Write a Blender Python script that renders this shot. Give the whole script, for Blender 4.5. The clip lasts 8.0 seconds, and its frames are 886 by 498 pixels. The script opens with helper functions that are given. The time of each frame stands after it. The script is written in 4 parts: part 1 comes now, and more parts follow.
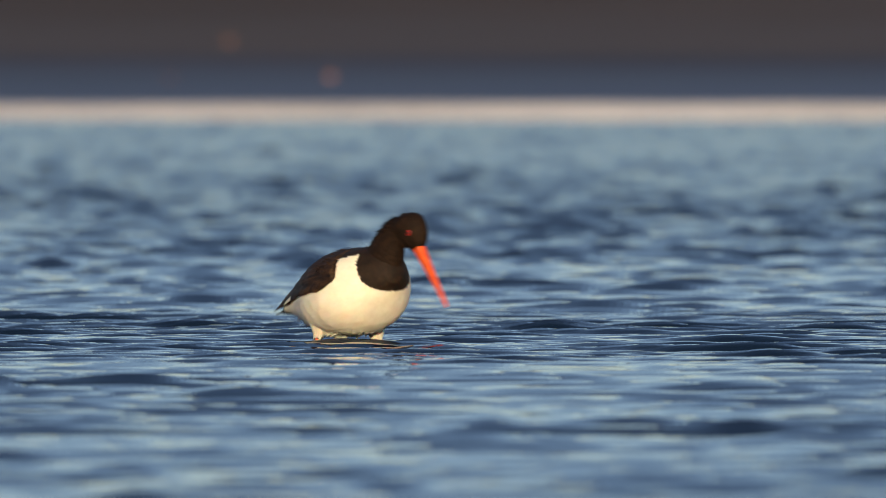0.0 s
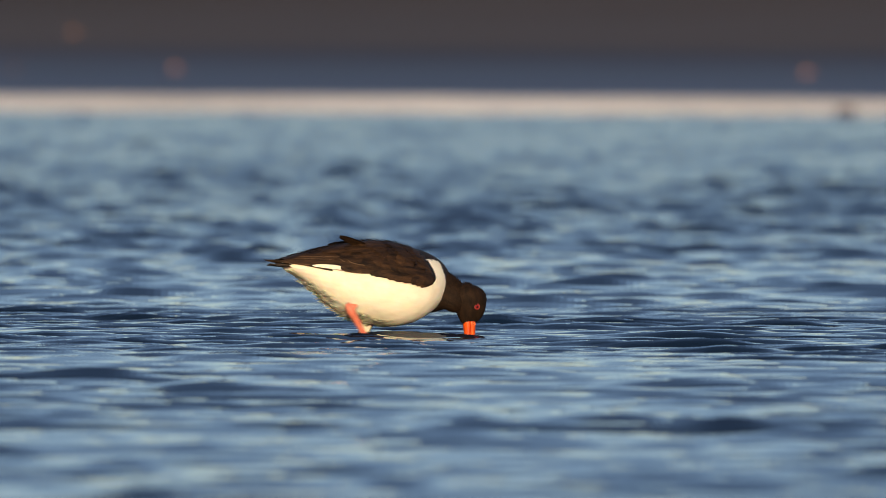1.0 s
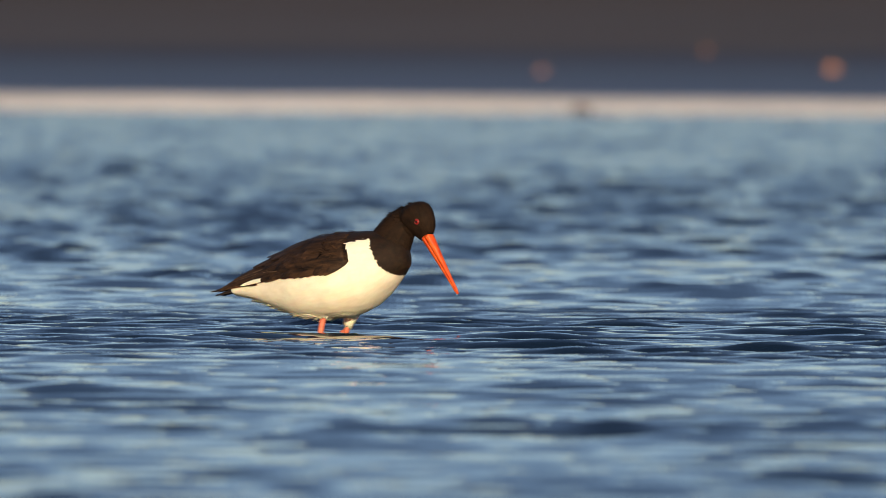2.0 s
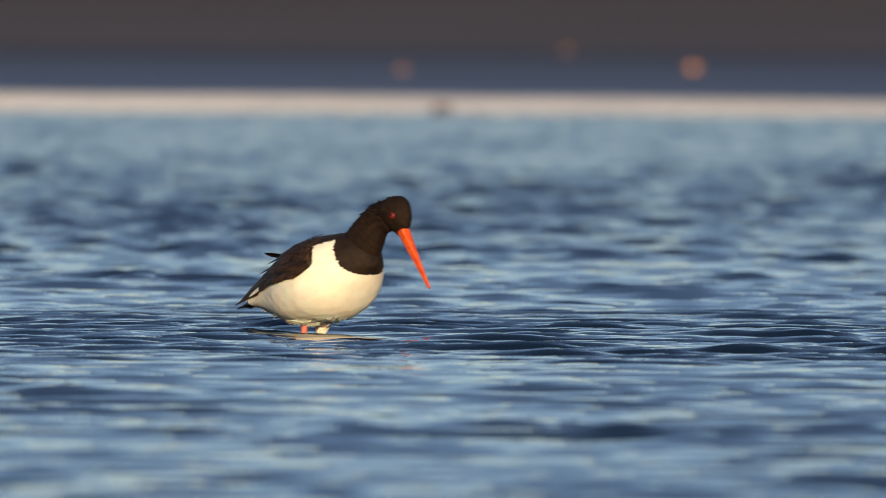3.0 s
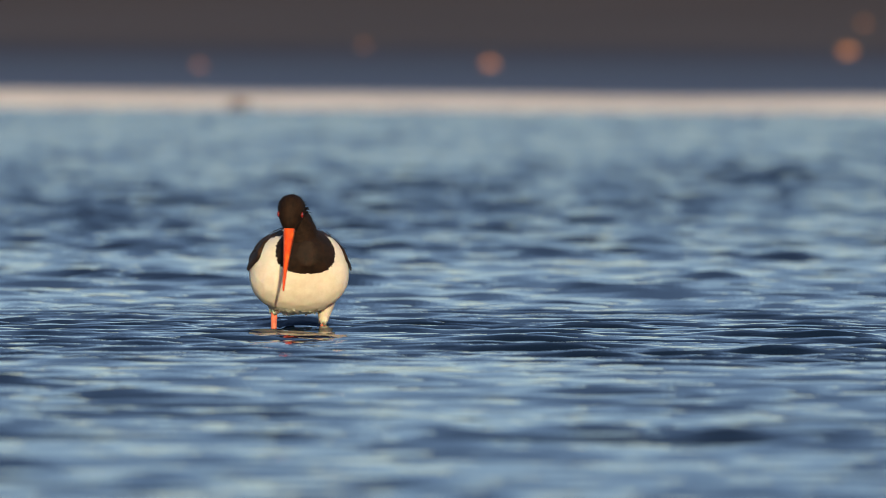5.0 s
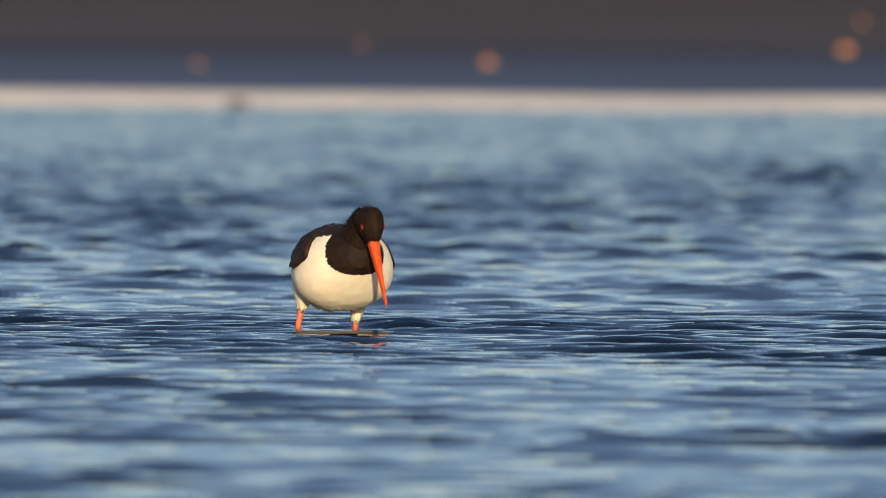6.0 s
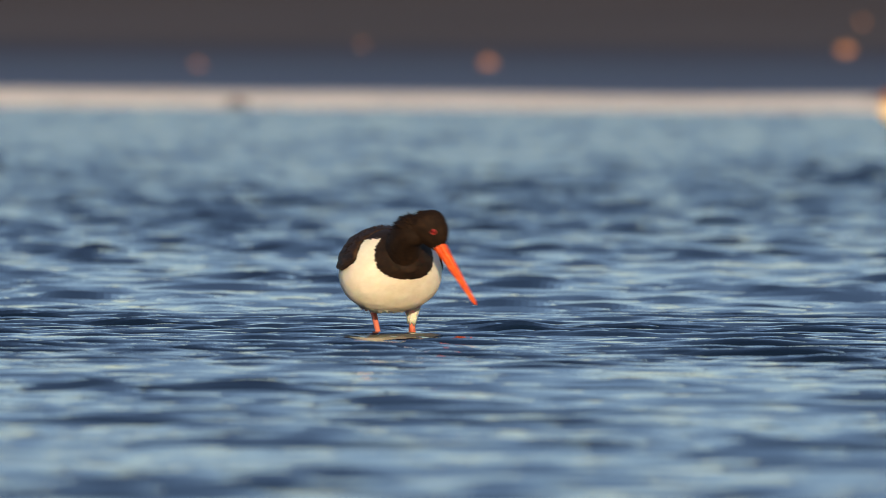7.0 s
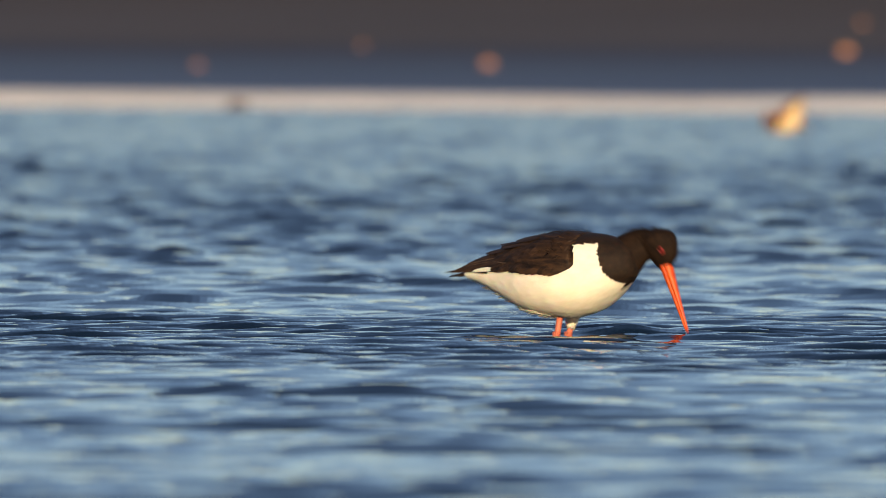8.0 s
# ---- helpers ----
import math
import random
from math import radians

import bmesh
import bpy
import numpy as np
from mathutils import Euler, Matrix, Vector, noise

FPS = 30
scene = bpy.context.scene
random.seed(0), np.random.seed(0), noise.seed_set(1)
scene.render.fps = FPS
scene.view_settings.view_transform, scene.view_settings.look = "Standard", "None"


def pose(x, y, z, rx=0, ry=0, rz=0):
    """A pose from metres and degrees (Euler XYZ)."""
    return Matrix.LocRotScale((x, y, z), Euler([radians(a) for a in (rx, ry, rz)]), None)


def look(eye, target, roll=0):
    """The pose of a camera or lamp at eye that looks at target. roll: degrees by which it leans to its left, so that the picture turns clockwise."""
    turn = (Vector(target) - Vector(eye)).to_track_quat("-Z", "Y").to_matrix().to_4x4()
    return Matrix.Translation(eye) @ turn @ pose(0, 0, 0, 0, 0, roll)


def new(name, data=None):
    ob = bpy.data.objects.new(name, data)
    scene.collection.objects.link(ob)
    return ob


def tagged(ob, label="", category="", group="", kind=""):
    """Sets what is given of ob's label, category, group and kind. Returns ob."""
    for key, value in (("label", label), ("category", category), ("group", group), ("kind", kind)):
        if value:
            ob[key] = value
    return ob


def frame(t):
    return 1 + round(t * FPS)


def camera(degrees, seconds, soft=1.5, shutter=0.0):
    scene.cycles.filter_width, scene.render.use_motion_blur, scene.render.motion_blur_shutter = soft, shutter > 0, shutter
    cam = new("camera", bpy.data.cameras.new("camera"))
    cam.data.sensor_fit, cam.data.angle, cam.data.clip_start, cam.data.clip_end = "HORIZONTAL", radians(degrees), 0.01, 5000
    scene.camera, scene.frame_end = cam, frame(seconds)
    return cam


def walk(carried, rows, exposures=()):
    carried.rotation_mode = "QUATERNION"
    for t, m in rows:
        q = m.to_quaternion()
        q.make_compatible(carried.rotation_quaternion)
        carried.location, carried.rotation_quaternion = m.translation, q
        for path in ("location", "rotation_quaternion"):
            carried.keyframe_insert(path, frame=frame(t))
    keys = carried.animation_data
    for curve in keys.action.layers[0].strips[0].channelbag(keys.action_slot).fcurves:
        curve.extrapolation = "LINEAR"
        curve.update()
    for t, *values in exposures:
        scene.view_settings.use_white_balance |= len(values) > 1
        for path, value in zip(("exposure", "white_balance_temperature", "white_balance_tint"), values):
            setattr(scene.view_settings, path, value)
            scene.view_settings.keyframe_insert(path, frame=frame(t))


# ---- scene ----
# A long lens on a tripod, low over the water, panning after a wading bird.
cam = camera(3.3264, 8.0, soft=0.65, shutter=0.35)
cam.data.dof.use_dof, cam.data.dof.focus_distance, cam.data.dof.aperture_fstop = True, 20.1, 18.5
walk(cam, [
    (0, pose(0, 0, 0.343, 89.3655, -0.050, -0.0000)),
    (0.2, pose(0, 0, 0.343, 89.3596, -0.130, -0.1146)),
    (0.5, pose(0, 0, 0.343, 89.3506, -0.250, -0.2971)),
    (0.8, pose(0, 0, 0.343, 89.3443, -0.295, -0.5008)),
    (1, pose(0, 0, 0.343, 89.3400, -0.325, -0.5836)),
    (1.2, pose(0, 0, 0.343, 89.3400, -0.355, -0.7491)),
    (1.4, pose(0, 0, 0.343, 89.3400, -0.385, -0.9634)),
    (1.5, pose(0, 0, 0.343, 89.3400, -0.400, -1.1141)),
    (1.6, pose(0, 0, 0.343, 89.3400, -0.401, -1.2308)),
    (1.7, pose(0, 0, 0.343, 89.3400, -0.403, -1.3411)),
    (2.2, pose(0, 0, 0.343, 89.3400, -0.409, -1.6701)),
    (2.8, pose(0, 0, 0.343, 89.3400, -0.417, -1.9332)),
    (3, pose(0, 0, 0.343, 89.3400, -0.420, -2.1008)),
    (3.2, pose(0, 0, 0.343, 89.3400, -0.422, -2.2515)),
    (3.4, pose(0, 0, 0.343, 89.3400, -0.425, -2.2812)),
    (3.6, pose(0, 0, 0.343, 89.3400, -0.428, -2.3194)),
    (3.8, pose(0, 0, 0.343, 89.3400, -0.430, -2.4234)),
    (4, pose(0, 0, 0.343, 89.3400, -0.433, -2.5889)),
    (4.2, pose(0, 0, 0.343, 89.3400, -0.436, -2.6971)),
    (4.6, pose(0, 0, 0.343, 89.3346, -0.441, -2.8160)),
    (5, pose(0, 0, 0.343, 89.3292, -0.446, -2.8627)),
    (5.3, pose(0, 0, 0.343, 89.3252, -0.450, -2.8690)),
    (7, pose(0, 0, 0.343, 89.3252, -0.450, -2.8690)),
    (8, pose(0, 0, 0.343, 89.3294, -0.450, -2.8690)),
], exposures=[(0.0, -0.05, 6500, 22), (2.0, 0.0, 6500, 22), (8.0, 0.07, 6500, 22)])

# ---- light: low evening sun behind the camera, clear sky ----
SUN_UP, SUN_SIDE = 9.0, 178.0      # degrees: height, and heading clockwise from +y
world = bpy.data.worlds.new("evening_sky")
scene.world = world
world.use_nodes = True
wn, wl = world.node_tree.nodes, world.node_tree.links
sky = wn.new("ShaderNodeTexSky")
sky.sky_type, sky.sun_disc = "NISHITA", False
sky.sun_elevation, sky.sun_rotation = radians(SUN_UP), radians(SUN_SIDE)
sky.air_density, sky.dust_density, sky.ozone_density = 1.0, 0.8, 2.25
wl.new(sky.outputs[0], wn["Background"].inputs[0])
wn["Background"].inputs[1].default_value = 0.151
sun_data = bpy.data.lights.new("sun", "SUN")
sun_data.energy, sun_data.angle, sun_data.color = 5.1, radians(0.55), (1.0, 0.78, 0.43)
sun = new("sun", sun_data)
a, e = radians(SUN_SIDE), radians(SUN_UP)
sun.matrix_world = look((60 * math.sin(a) * math.cos(e), 60 * math.cos(a) * math.cos(e), 60 * math.sin(e)), (0, 0, 0))


# ---- materials ----
def material(name, colour, rough=0.6, metal=0.0, spec=0.5):
    m = bpy.data.materials.new(name)
    m.use_nodes = True
    b = m.node_tree.nodes["Principled BSDF"]
    b.inputs["Base Color"].default_value = (*colour, 1)
    b.inputs["Roughness"].default_value = rough
    b.inputs["Metallic"].default_value = metal
    b.inputs["Specular IOR Level"].default_value = spec
    return m, m.node_tree.nodes, m.node_tree.links, b


def ramp(n, stops):
    r = n.new("ShaderNodeValToRGB")
    while len(r.color_ramp.elements) < len(stops):
        r.color_ramp.elements.new(0.5)
    for el, (p, c) in zip(r.color_ramp.elements, stops):
        el.position, el.color = p, (*c, 1)
    return r


def texture(n, l, scale, detail=4.0, stretch=(1, 1, 1), rough=0.6):
    co, mp, t = n.new("ShaderNodeTexCoord"), n.new("ShaderNodeMapping"), n.new("ShaderNodeTexNoise")
    mp.inputs["Scale"].default_value = stretch
    t.inputs["Scale"].default_value, t.inputs["Detail"].default_value, t.inputs["Roughness"].default_value = scale, detail, rough
    l.new(co.outputs["Object"], mp.inputs[0])
    l.new(mp.outputs[0], t.inputs["Vector"])
    return t


def mottled(name, stops, scale, rough=0.6, bump=0.0, fine=40.0, stretch=(1, 1, 1), spec=0.5):
    m, n, l, b = material(name, (0.5, 0.5, 0.5), rough, 0.0, spec)
    t, r = texture(n, l, scale, 5.0, stretch), ramp(n, stops)
    l.new(t.outputs[0], r.inputs[0])
    l.new(r.outputs[0], b.inputs["Base Color"])
    if bump:
        f, bp = texture(n, l, fine, 4.0, stretch), n.new("ShaderNodeBump")
        bp.inputs["Strength"].default_value, bp.inputs["Distance"].default_value = 1.0, bump
        l.new(f.outputs[0], bp.inputs["Height"])
        l.new(bp.outputs[0], b.inputs["Normal"])
    return m


def water_material():
    m, n, l, b = material("water", (0.004, 0.012, 0.03), 0.03)
    b.inputs["IOR"].default_value = 1.333
    f1, f2 = texture(n, l, 34.0, 3.0, (0.5, 1, 1)), texture(n, l, 110.0, 2.0, (0.6, 1, 1))
    ad, bp = n.new("ShaderNodeMath"), n.new("ShaderNodeBump")
    ad.operation = "MULTIPLY_ADD"
    ad.inputs[1].default_value = 0.35
    l.new(f2.outputs[0], ad.inputs[0])
    l.new(f1.outputs[0], ad.inputs[2])
    bp.inputs["Strength"].default_value, bp.inputs["Distance"].default_value = 1.0, 0.0009
    wind, sheen = n.new("ShaderNodeAttribute"), n.new("ShaderNodeMapRange")      # wind-ruffled water is rougher
    wind.attribute_name = "wind"
    sheen.inputs["To Min"].default_value, sheen.inputs["To Max"].default_value = 0.03, 0.17
    l.new(wind.outputs["Fac"], sheen.inputs["Value"])
    l.new(sheen.outputs[0], b.inputs["Roughness"])
    l.new(ad.outputs[0], bp.inputs["Height"])
    l.new(bp.outputs[0], b.inputs["Normal"])
    return m


def plumage_material():
    """Pied body feathers: the mesh carries the distance from the border of the dark coat."""
    m, n, l, b = material("pied_plumage", (0.8, 0.8, 0.8), 0.75, 0.0, 0.25)
    at = n.new("ShaderNodeAttribute")
    at.attribute_name = "coat"
    jag = texture(n, l, 300.0, 3.0, (0.5, 1, 1))
    sh = n.new("ShaderNodeMath")
    sh.operation = "MULTIPLY_ADD"
    sh.inputs[1].default_value = 0.010
    l.new(jag.outputs[0], sh.inputs[0])
    l.new(at.outputs["Fac"], sh.inputs[2])
    st = n.new("ShaderNodeMapRange")
    st.inputs["From Min"].default_value, st.inputs["From Max"].default_value = 0.0044, 0.0056
    l.new(sh.outputs[0], st.inputs["Value"])
    wt, bt = texture(n, l, 90.0, 5.0, (0.4, 1, 1)), texture(n, l, 120.0, 5.0, (0.3, 1, 1))
    wr = ramp(n, [(0.25, (0.73, 0.69, 0.56)), (0.65, (0.84, 0.81, 0.69))])
    br = ramp(n, [(0.3, (0.0045, 0.0023, 0.0013)), (0.75, (0.023, 0.0115, 0.0056))])
    l.new(wt.outputs[0], wr.inputs[0])
    l.new(bt.outputs[0], br.inputs[0])
    mx = n.new("ShaderNodeMix")
    mx.data_type = "RGBA"
    l.new(st.outputs[0], mx.inputs["Factor"])
    l.new(wr.outputs[0], mx.inputs["A"])
    l.new(br.outputs[0], mx.inputs["B"])
    l.new(mx.outputs["Result"], b.inputs["Base Color"])
    bp, ft = n.new("ShaderNodeBump"), texture(n, l, 220.0, 4.0, (0.3, 1, 1))
    bp.inputs["Strength"].default_value, bp.inputs["Distance"].default_value = 0.7, 0.0005
    l.new(ft.outputs[0], bp.inputs["Height"])
    l.new(bp.outputs[0], b.inputs["Normal"])
    return m


WATER = water_material()
PIED = plumage_material()
BLACK = mottled("dark_feathers", [(0.3, (0.008, 0.006, 0.005)), (0.75, (0.032, 0.021, 0.014))], 120, 0.65, 0.0010, 260, (0.3, 1, 1), 0.3)
HOOD = mottled("hood_feathers", [(0.3, (0.0045, 0.0023, 0.0013)), (0.75, (0.023, 0.0115, 0.0056))], 150, 0.75, 0.0012, 420, (0.5, 1, 1), 0.15)
WING = mottled("wing_feathers", [(0.35, (0.0065, 0.0034, 0.0020)), (0.7, (0.048, 0.0245, 0.0112))], 170, 0.65, 0.0008, 420, (0.15, 1, 1), 0.2)
wgn, wgl = WING.node_tree.nodes, WING.node_tree.links
PALE = mottled("pale_feather_edge", [(0.3, (0.05, 0.030, 0.016)), (0.7, (0.13, 0.080, 0.042))], 170, 0.6, 0.0006, 420, (0.15, 1, 1), 0.3)
isle, hue, base = wgn.new("ShaderNodeNewGeometry"), wgn.new("ShaderNodeHueSaturation"), wgn["Principled BSDF"].inputs["Base Color"]
span = wgn.new("ShaderNodeMapRange")          # each feather a little lighter or darker than the next
span.inputs["To Min"].default_value, span.inputs["To Max"].default_value = 0.6, 1.5
wgl.new(isle.outputs["Random Per Island"], span.inputs["Value"])
wgl.new(span.outputs[0], hue.inputs["Value"])
wgl.new(base.links[0].from_socket, hue.inputs["Color"])
wgl.new(hue.outputs[0], base)
WHITE = mottled("white_feathers", [(0.25, (0.73, 0.69, 0.56)), (0.65, (0.84, 0.81, 0.69))], 90, 0.75, 0.0012, 240, (1, 1, 0.3), 0.25)
BUFF = mottled("buff_feathers", [(0.3, (0.72, 0.54, 0.30)), (0.7, (0.85, 0.68, 0.42))], 90, 0.75, 0.0010, 240, (0.3, 1, 1), 0.25)
for mat in (PIED, WHITE, BUFF):
    skin = mat.node_tree.nodes["Principled BSDF"].inputs
    skin["Subsurface Weight"].default_value, skin["Subsurface Scale"].default_value = 0.3, 0.012
RUFOUS = mottled("rufous_feathers", [(0.3, (0.15, 0.052, 0.015)), (0.75, (0.34, 0.125, 0.032))], 90, 0.7, 0.0010, 260, (0.3, 1, 1), 0.3)
# yellow-orange flecks in the bill's colour stand in for wet glints
BILL = mottled("orange_bill", [(0.3, (0.44, 0.032, 0.003)), (0.58, (0.68, 0.090, 0.006)), (0.74, (0.80, 0.24, 0.03))], 230, 0.42, 0.0006, 260, (0.35, 1, 1), 0.35)
LEG = mottled("pink_leg_skin", [(0.3, (0.52, 0.13, 0.085)), (0.7, (0.66, 0.20, 0.12))], 140, 0.45, 0.0006, 500)
EYE = material("red_iris", (0.24, 0.010, 0.008), 0.12)[0]
RING = material("scarlet_eye_ring", (0.19, 0.012, 0.010), 0.5)[0]
PUPIL = material("pupil", (0.004, 0.004, 0.004), 0.05)[0]
DROP, _, _, db = material("clear_water", (1, 1, 1), 0.0)
db.inputs["Transmission Weight"].default_value, db.inputs["IOR"].default_value = 1.0, 1.333
SAND = mottled("pale_shell_sand", [(0.3, (0.39, 0.40, 0.43)), (0.7, (0.58, 0.59, 0.61))], 0.35, 0.9, 0.01, 6)


def mud_material():
    """Grey mud with blue haze painted low on the flat, dull purple-grey further up."""
    m, n, l, b = material("hazy_grey_mud", (0.04, 0.04, 0.05), 0.85, 0.0, 0.12)
    t, haze_blue, far_tone = texture(n, l, 0.06, 5.0), None, None
    haze_blue, far_tone = ramp(n, [(0.3, (0.088, 0.122, 0.182)), (0.7, (0.128, 0.172, 0.250))]), ramp(n, [(0.3, (0.046, 0.040, 0.048)), (0.7, (0.072, 0.062, 0.072))])
    l.new(t.outputs[0], haze_blue.inputs[0])
    l.new(t.outputs[0], far_tone.inputs[0])
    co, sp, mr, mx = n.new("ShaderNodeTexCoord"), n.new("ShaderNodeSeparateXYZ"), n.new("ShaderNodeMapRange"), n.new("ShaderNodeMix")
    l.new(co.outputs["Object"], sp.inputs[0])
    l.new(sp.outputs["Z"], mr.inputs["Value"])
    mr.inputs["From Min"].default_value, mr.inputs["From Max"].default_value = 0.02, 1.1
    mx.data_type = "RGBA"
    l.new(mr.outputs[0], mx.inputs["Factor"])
    l.new(haze_blue.outputs[0], mx.inputs["A"])
    l.new(far_tone.outputs[0], mx.inputs["B"])
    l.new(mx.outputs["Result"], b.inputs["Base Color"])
    return m


MUD = mud_material()
def heath_material():
    """Dark brown heath that pales to dull purple-grey at the foot of the hill."""
    m = mottled("dark_heath", [(0.3, (0.0235, 0.0138, 0.0134)), (0.7, (0.046, 0.0272, 0.0255))], 0.03, 0.95, 0.3, 0.4)
    n, l, b = m.node_tree.nodes, m.node_tree.links, m.node_tree.nodes["Principled BSDF"]
    co, sp, mr, mx = n.new("ShaderNodeTexCoord"), n.new("ShaderNodeSeparateXYZ"), n.new("ShaderNodeMapRange"), n.new("ShaderNodeMix")
    l.new(co.outputs["Object"], sp.inputs[0])
    l.new(sp.outputs["Z"], mr.inputs["Value"])
    mr.inputs["From Min"].default_value, mr.inputs["From Max"].default_value = 0.9, 3.4
    mx.data_type = "RGBA"
    l.new(mr.outputs[0], mx.inputs["Factor"])
    mx.inputs["A"].default_value = (0.046, 0.037, 0.044, 1)
    l.new(b.inputs["Base Color"].links[0].from_socket, mx.inputs["B"])
    l.new(mx.outputs["Result"], b.inputs["Base Color"])
    return m


HEATH = heath_material()
STONE = mottled("orange_stone", [(0.3, (0.34, 0.15, 0.07)), (0.7, (0.46, 0.22, 0.11))], 3, 0.8, 0.02, 12)
DARKSTONE = mottled("dark_wet_stone", [(0.3, (0.05, 0.035, 0.03)), (0.7, (0.12, 0.08, 0.06))], 3, 0.6, 0.02, 12)
BED = mottled("silty_bed", [(0.3, (0.05, 0.045, 0.035)), (0.7, (0.09, 0.08, 0.06))], 2, 0.9, 0.004, 30)


# ---- mesh helpers ----
def smooth(me):
    me.polygons.foreach_set("use_smooth", [True] * len(me.polygons))
    return me


def from_grid(name, pts, wrap_u=False, wrap_v=False, mat=None):
    """A mesh through an array of rows x columns x 3 points."""
    r, c = pts.shape[:2]
    i = np.arange(r * c).reshape(r, c)
    if wrap_v:
        i = np.concatenate([i, i[:, :1]], 1)
    if wrap_u:
        i = np.concatenate([i, i[:1]], 0)
    q = np.stack([i[:-1, :-1], i[:-1, 1:], i[1:, 1:], i[1:, :-1]], -1).reshape(-1, 4)
    me = bpy.data.meshes.new(name)
    me.vertices.add(r * c)
    me.vertices.foreach_set("co", pts.reshape(-1).astype(np.float32))
    me.loops.add(q.size)
    me.loops.foreach_set("vertex_index", q.reshape(-1).astype(np.int32))
    me.polygons.add(len(q))
    me.polygons.foreach_set("loop_start", np.arange(0, q.size, 4, dtype=np.int32))
    me.update(calc_edges=True)
    smooth(me)
    if mat:
        me.materials.append(mat)
    return me


def part(name, bm, mat, parent, label=""):
    me = bpy.data.meshes.new(name)
    bmesh.ops.recalc_face_normals(bm, faces=bm.faces)
    bm.to_mesh(me)
    bm.free()
    smooth(me)
    me.materials.append(mat)
    ob = new(name, me)
    ob.parent = parent
    return tagged(ob, label)


def loft(bm, rings):
    """Closed tube through rings of points, capped at both ends."""
    vs = [[bm.verts.new(p) for p in ring] for ring in rings]
    n = len(vs[0])
    for a, b in zip(vs, vs[1:]):
        for i in range(n):
            bm.faces.new((a[i], a[(i + 1) % n], b[(i + 1) % n], b[i]))
    bm.faces.new(vs[0][::-1])
    bm.faces.new(vs[-1])
    return bm


def blob(bm, radii, m=None, seg=24):
    g = bmesh.ops.create_uvsphere(bm, u_segments=seg, v_segments=seg * 2 // 3, radius=1.0)
    bmesh.ops.transform(bm, matrix=(m or Matrix()) @ Matrix.Diagonal((*radii, 1)), verts=g["verts"])
    return g["verts"]


# ---- ground, water, shore ----
def waves(x, y):
    """Wind ripples: trains of many lengths running mostly across and towards the lens."""
    rng = np.random.RandomState(11)
    z = np.zeros_like(x)
    r = np.hypot(x, y)
    gust = 1.0 + 0.45 * np.sin(1.3 * x + 0.55 * y + 1.0) * np.sin(0.8 * y - 0.7 * x) + 0.25 * np.sin(3.1 * y + 0.9 * x)
    breeze = np.interp(r, [10, 16, 20, 26, 40, 75], [0.9, 0.95, 1.0, 1.3, 1.65, 1.9])       # rougher further out
    for lam_lo, lam_hi, amp, spread, count, patchy, chop in ((0.45, 0.9, 0.0004, 0.14, 12, 0, 0.2), (0.15, 0.30, 0.0013, 0.13, 40, 0.3, 0.0), (0.07, 0.15, 0.0022, 0.14, 44, 0.4, 0.8), (0.03, 0.07, 0.0010, 0.26, 40, 0.6, 0.9)):
        part_z = np.zeros_like(x)
        for _ in range(count):
            lam, th, ph = rng.uniform(lam_lo, lam_hi), radians(-98) + rng.normal(0, spread), rng.uniform(0, 6.283)
            part_z += np.sin(6.2832 / lam * (x * math.cos(th) + y * math.sin(th)) + ph)
        z += amp * math.sqrt(2.0 / count) * part_z * (1 + patchy * (gust - 1)) * (1 + chop * (breeze - 1))
    return z + 45.0 * z * np.abs(z) * (z > 0)


def build_water():
    fine = np.radians(np.linspace(-6.3, 5.6, 430))
    left, right = np.radians([-180, -140, -100, -60, -40, -25, -15, -10, -8]), np.radians([7, 9, 12, 18, 28, 45, 75, 110, 145])
    ang = np.concatenate([left, fine, right])
    r = np.concatenate([[0.001, 3, 6], np.arange(8.5, 18, 0.022), np.arange(18, 22.2, 0.0105), np.geomspace(22.2, 134, 1370), [150, 200, 400, 900, 2500]])
    rr, aa = np.meshgrid(r, ang, indexing="ij")
    x, y = rr * np.sin(aa), rr * np.cos(aa)
    inside = ((aa >= fine[0]) & (aa <= fine[-1]) & (rr > 7) & (rr < 135)).astype(float)
    z = waves(x, y) * inside
    me = from_grid("water", np.stack([x, y, z], -1), wrap_v=True, mat=WATER)
    wind = np.interp(rr, [22, 45, 100], [0, 0.7, 1]) * (1 + 0.12 * np.sin(x * 1.1 + 0.5 * y) * np.sin(y * 0.35))
    me.attributes.new("wind", "FLOAT", "POINT").data.foreach_set("value", wind.reshape(-1).astype(np.float32))
    return tagged(new("water", me), "wind-rippled blue shallow sea water in evening light", "water", kind="structure")


def terrain(name, xs, ys, fn, mat, label, category):
    xx, yy = np.meshgrid(xs, ys)
    me = from_grid(name, np.stack([xx, yy, fn(xx, yy)], -1), mat=mat)
    return tagged(new(name, me), label, category, kind="structure")


def wob(x, y, seed):
    rng = np.random.RandomState(seed)
    z = np.zeros_like(x)
    for k in range(14):
        f = 2.0 ** (k * 0.45)
        z += np.sin(f * (x * rng.uniform(-1, 1) + y * rng.uniform(-1, 1)) + rng.uniform(0, 6.28)) / f ** 0.8
    return z * 0.35


water = build_water()
terrain("seabed", np.linspace(-400, 400, 40), np.linspace(-300, 131, 30), lambda x, y: -0.123 - 0.0 * x, BED, "flat silty bed under the shallow water", "seabed")


